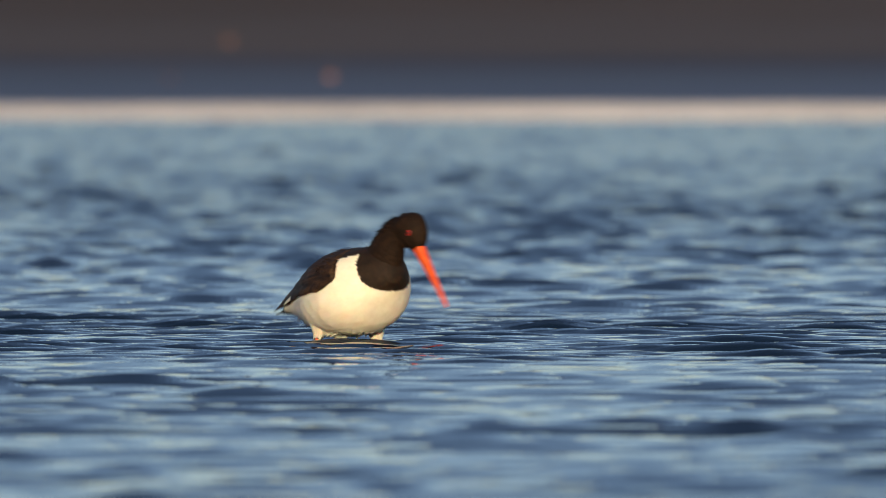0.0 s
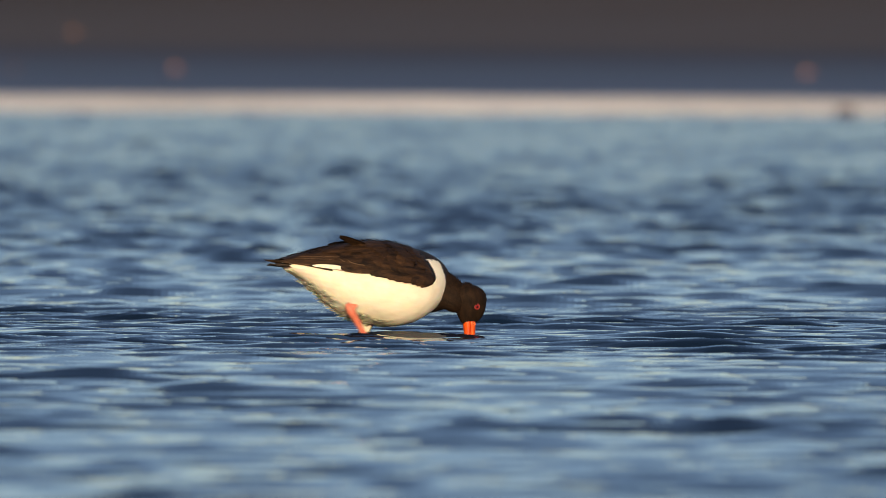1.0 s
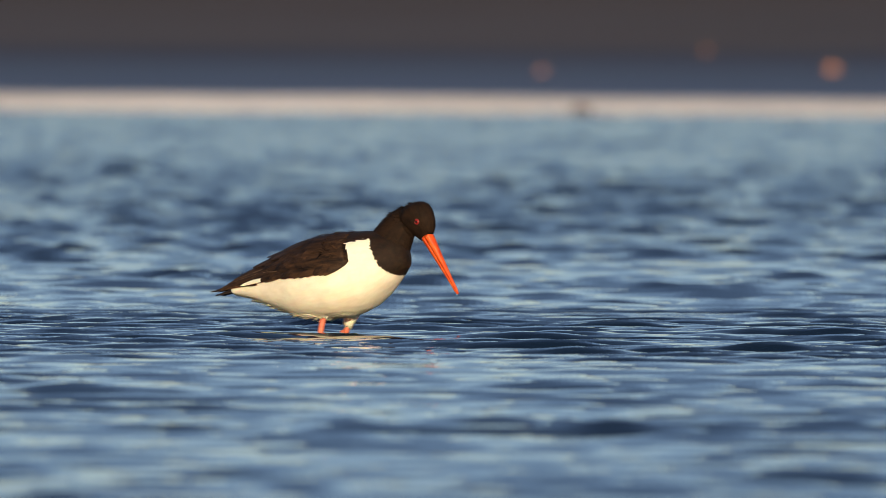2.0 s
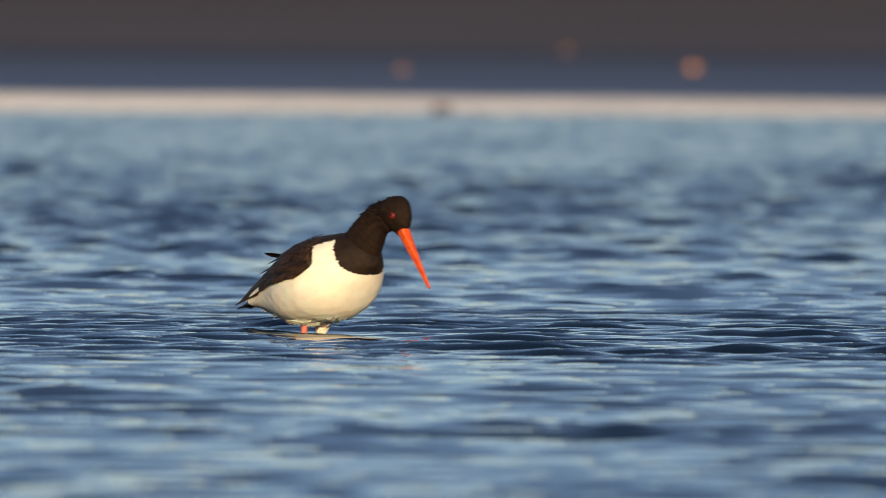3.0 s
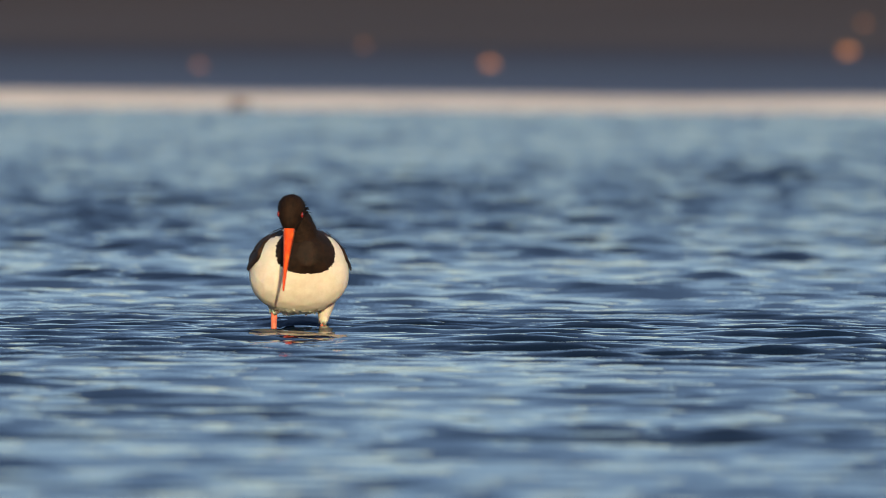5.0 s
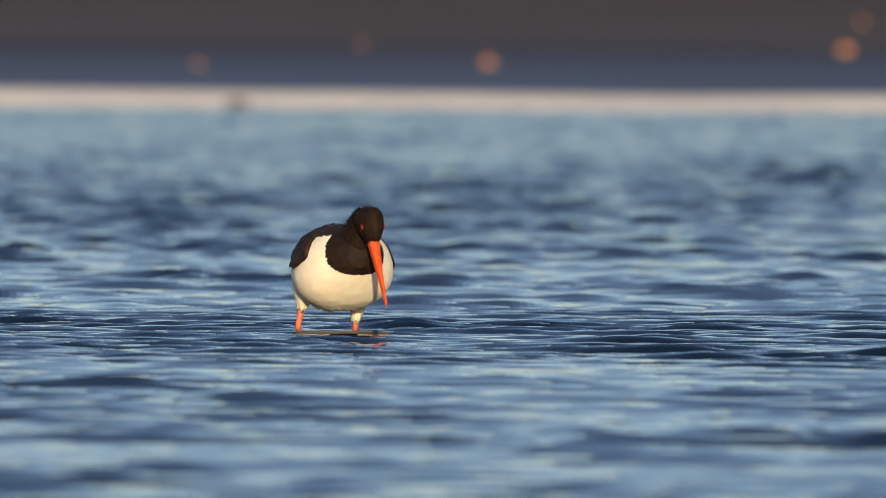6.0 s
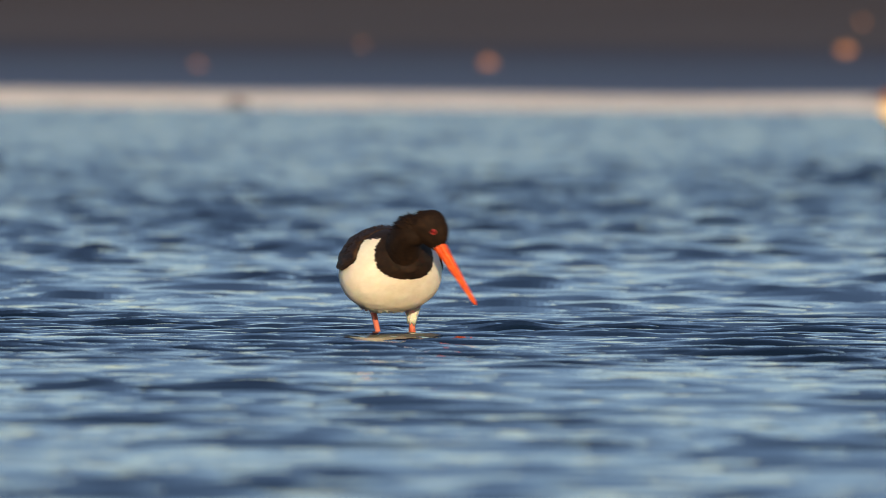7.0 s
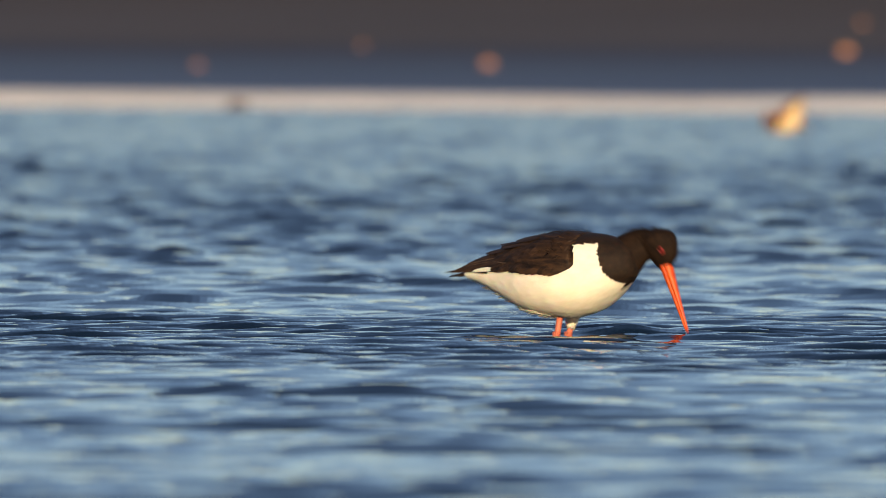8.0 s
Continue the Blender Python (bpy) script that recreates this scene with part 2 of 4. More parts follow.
def bank_z(x, y):
    front = 130.5 + 1.2 * wob(x * 0.12, x * 0.0 + 3, 3)
    k = np.clip((y - front) / (0.5 + 0.1 * wob(x, y, 4)), 0, 1)
    return -0.08 + (0.226 + 0.018 * wob(x * 0.9, y * 0.4, 5)) * (k * k * (3 - 2 * k)) - 0.06 * np.clip((y - 133) / 6, 0, 1)


terrain("sandbank", np.linspace(-60, 60, 900), np.concatenate([np.linspace(126, 135, 46), [137, 140, 144]]), bank_z, SAND, "low pale sandbank along the far waterline, sunlit", "sandbank")


def mud_z(x, y):
    """Tidal flat that climbs a little towards the foot of the hill."""
    return 0.02 + 1.25 * np.clip((y - 200) / 360, 0, 1) ** 1.5 + 0.03 * wob(x * 0.05, y * 0.05, 8)


terrain("mudflat", np.linspace(-1500, 1500, 120), np.concatenate([np.linspace(134, 149, 8), np.linspace(155, 570, 60)]), mud_z, MUD, "flat dark mudflat behind the sandbank, tinted with blue haze", "mudflat")


def hill_z(x, y):
    k = np.clip((y - 555) / 420, 0, 1)
    return 0.9 + 44 * k ** 1.4 * (1 + 0.25 * wob(x * 0.006, y * 0.004, 11)) + 0.5 * wob(x * 0.12, y * 0.12, 12) * np.clip(k * 8, 0, 1)


terrain("hillside", np.linspace(-1800, 1800, 420), np.concatenate([np.linspace(552, 1020, 110), [1200, 1500]]), hill_z, HEATH, "dark heather-brown hillside rising far behind the bay", "hillside")


def boulder(name, x, y, z, size, mat, label, seed):
    bm = bmesh.new()
    vs = blob(bm, (size, size * 0.8, size * 0.7), seg=18)
    for v in vs:
        v.co *= 1 + 0.25 * noise.noise(v.co / size * 1.6 + Vector((seed, 0, 0)))
    me = bpy.data.meshes.new(name)
    bm.to_mesh(me)
    bm.free()
    smooth(me)
    me.materials.append(mat)
    ob = new(name, me)
    ob.location = (x, y, z + size * 0.4)
    return tagged(ob, label, "boulder")


# far stones: heading in degrees right of +y, size; each lies where the climbing flat reaches a height over the eye's level
def stone_place(h, rise):
    for d in np.arange(150.0, 700.0, 0.5):
        x = d * math.tan(radians(h))
        ground = float(max(mud_z(np.array(x), np.array(d)), hill_z(np.array(x), np.array(d)) if d > 552 else -9))
        if 0.343 + rise * d <= ground:
            return x, d, ground
    return x, d, ground


for k, (h, rise, s) in enumerate(((3.041, 0.00026, 0.19), (4.378, 0.00126, 0.28), (1.948, 0.00010, 0.1), (2.563, 0.00148, 0.12), (4.441, 0.00322, 0.13), (-0.804, 0.00237, 0.15), (-0.422, 0.00010, 0.1), (-1.027, 0.00010, 0.05))):
    x, d, z = stone_place(h, rise)
    boulder("boulder", x, d, z - s * 0.1, s, STONE, "small orange boulder on the far mudflat", k)
for k, (h, s) in enumerate(((2.097, 0.11), (3.009, 0.07), (2.22, 0.05))):
    x = 131.2 * math.tan(radians(h))
    boulder("boulder", x, 131.2, float(bank_z(np.array(x), np.array(131.2))) - s * 0.2, s, DARKSTONE, "small dark weedy stone on the pale sandbank", 40 + k)


# ---- the wading bird; its own space: x ahead, y to its left, z up, in metres ----
U = 1 / 1350.0                     # the plan below is drawn in this unit
US = np.array([-6, 20, 63, 119, 154, 191, 228, 270, 300, 330, 352, 370, 383, 391, 394.0])
TOP = np.array([2, 6, 20, 37, 47, 56, 62, 63, 61, 57, 51, 43, 32, 19, 2.0])
BOT = np.array([-3, -6, -19, -47, -65, -77, -83, -85, -78, -63, -48, -34, -23, -15, -5.0])
WID = np.array([7, 14, 26, 46, 61, 76, 85, 88, 82, 68, 53, 39, 26, 13, 3.0])


def spline(u, ys):
    """Smooth curve through the plan's stations."""
    m = np.gradient(ys, US)
    i = np.clip(np.searchsorted(US, u) - 1, 0, len(US) - 2)
    h = US[i + 1] - US[i]
    t = np.clip((u - US[i]) / h, 0, 1)
    return ((1 + 2 * t) * (1 - t) ** 2 * ys[i] + t * (1 - t) ** 2 * h * m[i] + t * t * (3 - 2 * t) * ys[i + 1] + t * t * (t - 1) * h * m[i + 1])


PLUMP = 1.0, 0.90                  # roundness of the section above and below the flank


def hull(u, phi, lift=0.0):
    """Point of the body's skin: phi 0 at its left flank, 90 degrees on the back, 180 at its right flank; lift in plan units."""
    u, phi = np.asarray(u, float), np.asarray(phi, float)
    top, bot, wid = spline(u, TOP), spline(u, BOT), spline(u, WID)
    mid = bot + (top - bot) * 0.46
    c, s = np.cos(phi), np.sin(phi)
    pw = np.where(s > 0, PLUMP[0], PLUMP[1])
    y = (wid + lift) * np.sign(c) * np.abs(c) ** pw
    z = mid + np.where(s > 0, top - mid + lift, mid - bot + lift) * np.sign(s) * np.abs(s) ** pw
    return np.stack([(u - 200) * U, y * U, (z + 10) * U], -1)


def flank_angle(u, w):
    """The angle at which the skin of the left flank has height w."""
    top, bot = spline(np.array([u]), TOP)[0], spline(np.array([u]), BOT)[0]
    mid = bot + (top - bot) * 0.46
    k = (w - mid) / ((top - mid) if w > mid else (mid - bot))
    return math.copysign(math.asin(min(1, abs(k)) ** (1 / PLUMP[0 if k > 0 else 1])), k)


def wing_line(u):
    """Height of the folded wing's lower edge along the flank."""
    return np.interp(u, [-10, 30, 70, 105, 158, 210, 260, 285, 303, 310, 314, 317], [2, 2, 4, 1, -1, 1, -6, -6, -4, 4, 16, 40])


def body_mesh():
    u = np.concatenate([np.linspace(34, 60, 8), np.linspace(64, 378, 100), np.linspace(380, 394, 12)])
    phi = np.linspace(0, 2 * math.pi, 96, endpoint=False)
    uu, pp = np.meshgrid(u, phi, indexing="ij")
    p = hull(uu, pp)
    w = p[..., 2] / U - 10
    bib = uu - np.interp(w, [-60, -46, -41, -36, -28, -18, -6, 12, 26, 40], [440, 406, 392, 380, 369, 361, 355, 349, 345, 341])
    back = np.where(uu < 311 - 19 * np.clip((w - 4) / 34, 0, 1), w - wing_line(uu) - 6, w - 41)
    lump = 0.35 * np.sin(uu * 0.21 + 2 * np.sin(pp * 5)) * np.sin(pp * 9) * (w < 0)
    p[..., 1] += lump * U * np.cos(pp)
    p[..., 2] += lump * U * np.sin(pp)
    p[0], p[-1] = p[0].mean(0), p[-1].mean(0)
    me = from_grid("body", p, wrap_v=True, mat=PIED)
    me.attributes.new("coat", "FLOAT", "POINT").data.foreach_set("value", (np.maximum(bib, back) * U).reshape(-1).astype(np.float32))
    return me


def feather(bm, u0, w0, length, width, side, lift0, lift1, rise=0.0, bend=0.0, rim=False):
    """One vaned feather lying backwards on the hull from (u0, height w0), with a keel and thickness."""
    n, rows = 9, []
    a0 = flank_angle(min(max(u0, 5), 395), w0)
    rad = 62.0
    for i in range(n):
        t = i / (n - 1)
        half = width * 0.5 * (math.sin(math.pi * min(1, 0.12 + 0.70 * t) ** 0.8) ** 0.55 if t < 0.97 else 0.22)
        row = []
        for j in range(5):
            v = (-1, -0.82, 0, 0.82, 1)[j]
            ph = a0 + (v * half + bend * t * t) / rad
            u = u0 - t * length + abs(v) * half * 0.5 * (1 - t)
            lift = lift0 + (lift1 - lift0) * t + rise * t ** 3 + (1 - v * v) * 0.9
            q = hull(max(u, -6), ph, lift)
            x = (u - 200) * U
            row.append(bm.verts.new((x, side * q[1], q[2])))
        rows.append(row)
    for k, (a, b) in enumerate(zip(rows, rows[1:])):
        for i in range(4):
            f = bm.faces.new((a[i], a[i + 1], b[i + 1], b[i]))
            if rim and i == 0 and k > 1:
                f.material_index = 1               # narrow pale edge


def barb(bm, u, phi, side, length, width, lift, rise, rng):
    """A small loose feather tip lying backwards on the hull, its point raised a little."""
    e = phi + rng.normal(0, 0.06)
    pts = [hull(u, phi - width / 140, lift), hull(u, phi + width / 140, lift), hull(u - length * 0.3, phi, lift + 0.5), hull(max(u - length, -6), e, lift + rise)]
    v = [bm.verts.new((p[0], side * p[1], p[2])) for p in pts]
    for f in ((0, 2, 3), (2, 1, 3)):
        bm.faces.new([v[i] for i in f])


def belly_fringe(body, rng):
    """Loose white feather tips along the belly, flanks and vent."""
    for side in (-1, 1):
        bm = bmesh.new()
        for _ in range(300):
            u = rng.uniform(50, 285)
            phi = -radians(rng.uniform(62, 92))
            barb(bm, u, phi, side, rng.uniform(13, 25), rng.uniform(6, 12), -0.3, rng.uniform(1.0, 9.0 if 85 < u < 235 else 3.5), rng)
        part("belly_feathers", bm, WHITE, body, "loose white belly feather tips")


def wing(bird, side, rng):
    """Folded wing: a shell on the flank and back, with its covert rows, and the long feathers as pieces of it."""
    bm = bmesh.new()
    rows = 30
    us = np.concatenate([np.linspace(20, 280, 40), np.linspace(283, 316.5, 22)])
    grid = []
    for u in us:
        lo, hi = flank_angle(u, float(wing_line(u))), radians(90)
        ph = np.linspace(lo, hi, rows)
        wq = hull(np.full(rows, u), ph)[:, 2] / U - 10
        uq = u - 18 * np.clip((wq - 4) / 34, 0, 1) * min(1, max(0, (u - 250) / 60))
        uq = uq + np.interp(u, [285, 316], [0, 1]) * (3.2 * np.sin(np.arange(rows) * 2.4) + 2.0 * np.sin(np.arange(rows) * 1.1 + 1))
        edge = np.minimum(1, np.minimum((317 - u) / (9 + 45 * np.sin(ph) ** 2), (ph - lo) / 0.12))
        grid.append(hull(uq, ph, 3.4 * np.sqrt(np.clip(edge, 0, 1)) - 0.6))
    vs = [[bm.verts.new((p[0], side * p[1], p[2])) for p in g] for g in grid]
    for a, b in zip(vs, vs[1:]):
        for i in range(rows - 1):
            bm.faces.new((a[i], a[i + 1], b[i + 1], b[i]))
    for row, (wa, wb, count, ln, wd) in enumerate(((-2, 2, 30, 30, 12), (12, 12, 15, 36, 20), (25, 25, 13, 40, 22), (38, 38, 10, 44, 24), (50, 50, 8, 46, 24))):
        for k in range(count):
            u = 298 - row * 3 - k * (225 - row * 10) / count + rng.uniform(-4, 4)
            w = float(wing_line(u)) + (5 if row == 0 else 9) + (wa + wb) / 2 + rng.uniform(-2, 2)
            top = float(spline(np.array([u]), TOP)[0])
            if w < top - 4 and not (u > 272 and w > 8):
                feather(bm, u, w, ln * rng.uniform(0.85, 1.15), wd, side, 1.8, (2.6 if row == 0 else 4.6) + rng.uniform(0, 1.6), rng.uniform(0, 1.6), -5.0 if row == 0 else 0.0, u < 190 and rng.uniform() < 0.6)
    for k in range(420):
        u = rng.uniform(70, 290)
        a = rng.uniform(0.1, 1.0)
        lo = flank_angle(u, float(wing_line(u)) + 8)
        barb(bm, u, lo + (radians(88) - lo) * a ** 0.8, side, rng.uniform(9, 17), rng.uniform(2.5, 4.5), 3.6, rng.uniform(1.0, 4.0), rng)
    ob = part("wing", bm, WING, bird)
    ob.data.materials.append(PALE)
    for k in range(5):
        b2 = bmesh.new()
        feather(b2, 165 - k * 9, 34 - k * 7.0, 118 + k * 4, 25, side, 4.0, 6.4 - k * 0.5, 0.5, 0, True)
        part("tertial_feather", b2, WING, ob).data.materials.append(PALE)
    for k in range(4):
        b2 = bmesh.new()
        feather(b2, 112 - k * 3, 13 - k * 4.5, 104 + 9 * (2 - k), 15, side, 3.4, 4, 0, 3, True)
        part("primary_feather", b2, WING, ob).data.materials.append(PALE)
    b2 = bmesh.new()
    feather(b2, 116, 2, 50, 11, side, 6.5, 7.0, 0, -8)
    part("wing_bar_feather", b2, WHITE, ob, "white wing-bar feather showing under the folded wing")
    return ob


def loose_feather(bird, u, w, side, length, width):
    """A shoulder feather with its pivot at its root, which gusts can lift."""
    bm = bmesh.new()
    feather(bm, u, w, length, width, side, 5.5, 8.5)
    root = Vector(((u - 200) * U, *(hull(u, flank_angle(u, w), 5.0)[1:] * (side, 1))))
    bmesh.ops.translate(bm, verts=bm.verts, vec=-root)
    ob = part("shoulder_feather", bm, WING, bird)
    ob.location = root
    return ob


def tail(bird, rng):
    bm = bmesh.new()
    fan = part("tail", loft(bm, [[Vector(((u - 200) * U, y * U * k, (10 + z * k + (u - 40) * 0.1) * U)) for y, z in ((-14, 0), (0, 3), (14, 0), (0, -5))] for u, k in ((75, 1.0), (40, 1.0), (12, 0.7))]), BLACK, bird)
    for k in range(7):
        v = k - 3
        b2, rows = bmesh.new(), []
        for i in range(8):
            t = i / 7
            half = 5.5 * (1 if i < 7 else 0.4)
            x, y0 = 70 - 72 * t + abs(v) * 1.5, v * (2.2 + 2.6 * t)
            rows.append([b2.verts.new(((x - 200) * U, (y0 + s * half) * U, (9 + z - 2.5 * t - abs(v) * 0.9) * U)) for s, z in ((-1, 0), (0, 1.0), (1, 0), (0, -0.6))])
        for a, b in zip(rows, rows[1:]):
            for i in range(4):
                b2.faces.new((a[i], a[(i + 1) % 4], b[(i + 1) % 4], b[i]))
        b2.faces.new(rows[0]), b2.faces.new(rows[-1][::-1])
        part("tail_feather", b2, BLACK, fan)
    return fan


def tufts(bm, count, radii, centre, keep, rng, length, lift=0.3, flow=(-1, 0, -0.35)):
    """Short loose feather tips that break up the outline."""
    made = 0
    while made < count:
        d = Vector((rng.normal(), rng.normal(), rng.normal())).normalized()
        if not keep(d):
            continue
        made += 1
        p = Vector(centre) + Vector((d.x * radii[0], d.y * radii[1], d.z * radii[2]))
        lay = (Vector(flow) + d * lift + Vector(rng.normal(0, 0.18, 3))).normalized()
        sidew = lay.cross(d).normalized() * length * 0.16
        ln = length * rng.uniform(0.6, 1.3)
        base = p - d * 0.0015
        v = [bm.verts.new(q) for q in (base - sidew, base + sidew, base + d * 0.0012, p + lay * ln)]
        for f in ((0, 1, 3), (1, 2, 3), (2, 0, 3), (0, 2, 1)):
            bm.faces.new([v[i] for i in f])


def head_piece(bird, rng):
    """Head in its own space: origin at the base of the bill, which points along x."""
    bm = bmesh.new()
    rings = []
    for x, crown, throat, ry in ((5, 4, -6, 4), (2, 12, -13, 9), (-2, 18.5, -16, 13), (-9, 25, -19, 17.5), (-18, 29.5, -23, 22.5), (-28, 32, -27, 27), (-39, 34, -32, 29.5), (-49, 32.5, -34.5, 29.5), (-57, 27, -34, 26.5), (-63, 18, -30, 21), (-67, 7, -23, 13), (-68.5, -5, -15, 3)):
        zc, rz = (crown + throat) / 2, (crown - throat) / 2
        rings.append([Vector((x * U, ry * 0.82 * U * math.cos(q), (zc + rz * math.sin(q)) * U)) for q in np.linspace(0, 2 * math.pi, 28, endpoint=False)])
    loft(bm, rings)
    tufts(bm, 170, (31 * U, 23 * U, 31 * U), (-38 * U, 0, -1 * U), lambda d: d.x < -0.2 and d.z < 0.4, rng, 0.0060, 0.4, (-0.45, 0, -0.9))
    ob = part("head", bm, HOOD, bird)
    for name, flip in (("upper_bill", 1), ("lower_bill", -1)):
        b2, rings = bmesh.new(), []
        for t in np.linspace(0, 1, 16):
            x = -6 + 127 * t
            hh = (11.6 * (1 - t) ** 1.3 + 3.6 * t ** 0.5) if t < 0.96 else 1.9
            ww = (10.2 * (1 - t) ** 1.5 + 2.2 * t ** 0.4) if t < 0.96 else 1.4
            ring = []
            for q in np.linspace(0, math.pi, 10):
                ring.append(Vector((x * U, ww * U * math.cos(q), flip * (0.05 + hh * math.sin(q) ** 0.8) * U)))
            rings.append(ring)
        loft(b2, rings)
        part(name, b2, BILL, ob, "long blunt orange-red bill half")
    b2 = bmesh.new()
    blob(b2, (1.7 * U, 1.5 * U, 2.3 * U), Matrix.Translation((120.5 * U, 0, -2.6 * U)), 12)
    part("water_drop", b2, DROP, ob, "clear drop clinging to the bill tip")
    for x, y, z, r in ((3, -10.5, 6, 2.2), (-1, -10.5, -7, 1.7), (4, 10, 5, 2.0)):
        b2 = bmesh.new()
        blob(b2, (r * U, r * 0.7 * U, r * U), Matrix.Translation((x * U, y * U, z * U)), 10)
        part("water_drop", b2, DROP, ob, "clear bead of water at the bill's base")
    for side in (-1, 1):
        m = Matrix.Translation((-27 * U, side * 20.3 * U, 9.5 * U))
        b2 = bmesh.new()
        blob(b2, (4.0 * U, 3.0 * U, 4.0 * U), m, 16)
        eye = part("eye", b2, EYE, ob, "glossy red eye")
        b2, rings = bmesh.new(), []
        for q in np.linspace(0, 2 * math.pi, 24, endpoint=False):
            c = Vector((math.cos(q), 0, math.sin(q)))
            rings.append([m @ ((c * (4.4 + 1.1 * math.cos(s)) + Vector((0, side * (0.8 + 1.1 * math.sin(s)), 0))) * U) for s in np.linspace(0, 2 * math.pi, 8, endpoint=False)])
        vs = [[b2.verts.new(p) for p in r] for r in rings]
        for i in range(24):
            for j in range(8):
                b2.faces.new((vs[i][j], vs[i][(j + 1) % 8], vs[(i + 1) % 24][(j + 1) % 8], vs[(i + 1) % 24][j]))
        part("eye_ring", b2, RING, ob, "scarlet eye ring")
        b2 = bmesh.new()
        blob(b2, (2.1 * U, 1.0 * U, 2.1 * U), m @ Matrix.Translation((0.4 * U, side * 2.5 * U, 0)), 12)
        part("pupil", b2, PUPIL, ob)
    return ob


NECK = 13


def neck_piece(bird, k, rng):
    r = float(np.interp(k / (NECK - 1), np.linspace(0, 1, 8), (41, 43, 41, 38, 34.5, 31.5, 29.5, 28))) * U
    wide = float(np.interp(k / (NECK - 1), [0, 0.3, 0.6, 1], [0.86, 0.78, 0.70, 0.70]))
    bm = bmesh.new()
    blob(bm, (r * 0.95, r * wide, r), None, 28)
    tufts(bm, 44, (r * 0.95, r * wide, r), (0, 0, 0), lambda d: d.z > 0.1, rng, 0.0085, 0.3 + 0.55 * (k > 5))
    return part("neck_segment", bm, HOOD, bird)


def leg_pieces(bird, rng, down):
    """Feathered thigh (pivot at the hip, hanging down -z) and bare shank with foot (pivot at the ankle)."""
    bm = bmesh.new()
    prof = [(z * down if z < 0 else z, a, b, j) for z, a, b, j in ((0.006, 0.022, 0.019, 0), (-0.008, 0.0205, 0.0170, 0.001), (-0.020, 0.0150, 0.0130, 0.002), (-0.029, 0.0108, 0.0094, 0.003), (-0.036, 0.0078, 0.0072, 0.003), (-0.041, 0.0064, 0.0062, 0.005), (-0.043, 0.0045, 0.0045, 0.002))]
    loft(bm, [[Vector((a * math.cos(q), b * math.sin(q), z - jag * rng.uniform(0, 1.6))) for q in np.linspace(0, 2 * math.pi, 20, endpoint=False)] for z, a, b, jag in prof])
    thigh = part("thigh", bm, WHITE, bird, "white-feathered thigh")
    bm = bmesh.new()
    loft(bm, [[Vector((a * math.cos(q), a * math.sin(q), z)) for q in np.linspace(0, 2 * math.pi, 14, endpoint=False)] for z, a in ((-0.014, 0.0050), (-0.030, 0.0044), (-0.052, 0.0039), (-0.064, 0.0046))])
    part("bare_shin", bm, LEG, thigh, "bare pink-orange skin below the thigh feathers")
    bm = bmesh.new()
    prof = ((0.010, 0.0036), (0.004, 0.0046), (0, 0.0056), (-0.005, 0.0052), (-0.010, 0.0040), (-0.036, 0.0034), (-0.062, 0.0036), (-0.069, 0.0044), (-0.074, 0.0034))
    loft(bm, [[Vector((a * 1.12 * math.cos(q), a * math.sin(q), z)) for q in np.linspace(0, 2 * math.pi, 14, endpoint=False)] for z, a in prof])
    shank = part("shank", bm, LEG, bird, "bare pink-orange shank")
    for ang in (-32, 0, 32):
        b2 = bmesh.new()
        rings = []
        for t in np.linspace(0, 1, 7):
            c = Vector((math.cos(radians(ang)), math.sin(radians(ang)), 0)) * (0.034 * t)
            r = 0.0034 * (1 - 0.55 * t) * (1 + 0.12 * math.sin(t * 19))
            sd = Vector((-math.sin(radians(ang)), math.cos(radians(ang)), 0))
            rings.append([c + sd * r * math.cos(q) + Vector((0, 0, -0.071 + r * math.sin(q))) for q in np.linspace(0, 2 * math.pi, 8, endpoint=False)])
        loft(b2, rings)
        part("toe", b2, LEG, shank)
    return thigh, shank


def recolour(bird, swap):
    """Give a bird's parts other plumage: a dictionary of old and new materials."""
    for ob in bird.children_recursive:
        for slot in ob.material_slots:
            if slot.material in swap:
                ob.data.materials[slot.slot_index] = swap[slot.material]


def wading_bird(label):
    rng = np.random.RandomState(5)
    bird = tagged(new("wading_bird"), label, "bird", "wading birds in the bay")
    ob = new("body", body_mesh())
    ob.parent = bird
    tagged(ob, "black-backed body with white belly and flanks")
    belly_fringe(ob, rng)
    for side in (-1, 1):
        wing(bird, side, rng)
    tail(bird, rng)
    loose = [loose_feather(bird, u, w, s, 48, 22) for u, w, s in ((172, 46, -1), (180, 42, -1), (158, 38, 1), (212, 52, -1), (140, 34, -1), (190, 50, 1))]
    return {"loose": loose, "bird": bird, "head": head_piece(bird, rng), "neck": [neck_piece(bird, k, rng) for k in range(NECK)],
            "right": leg_pieces(bird, rng, 0.72), "left": leg_pieces(bird, rng, 1.08)}


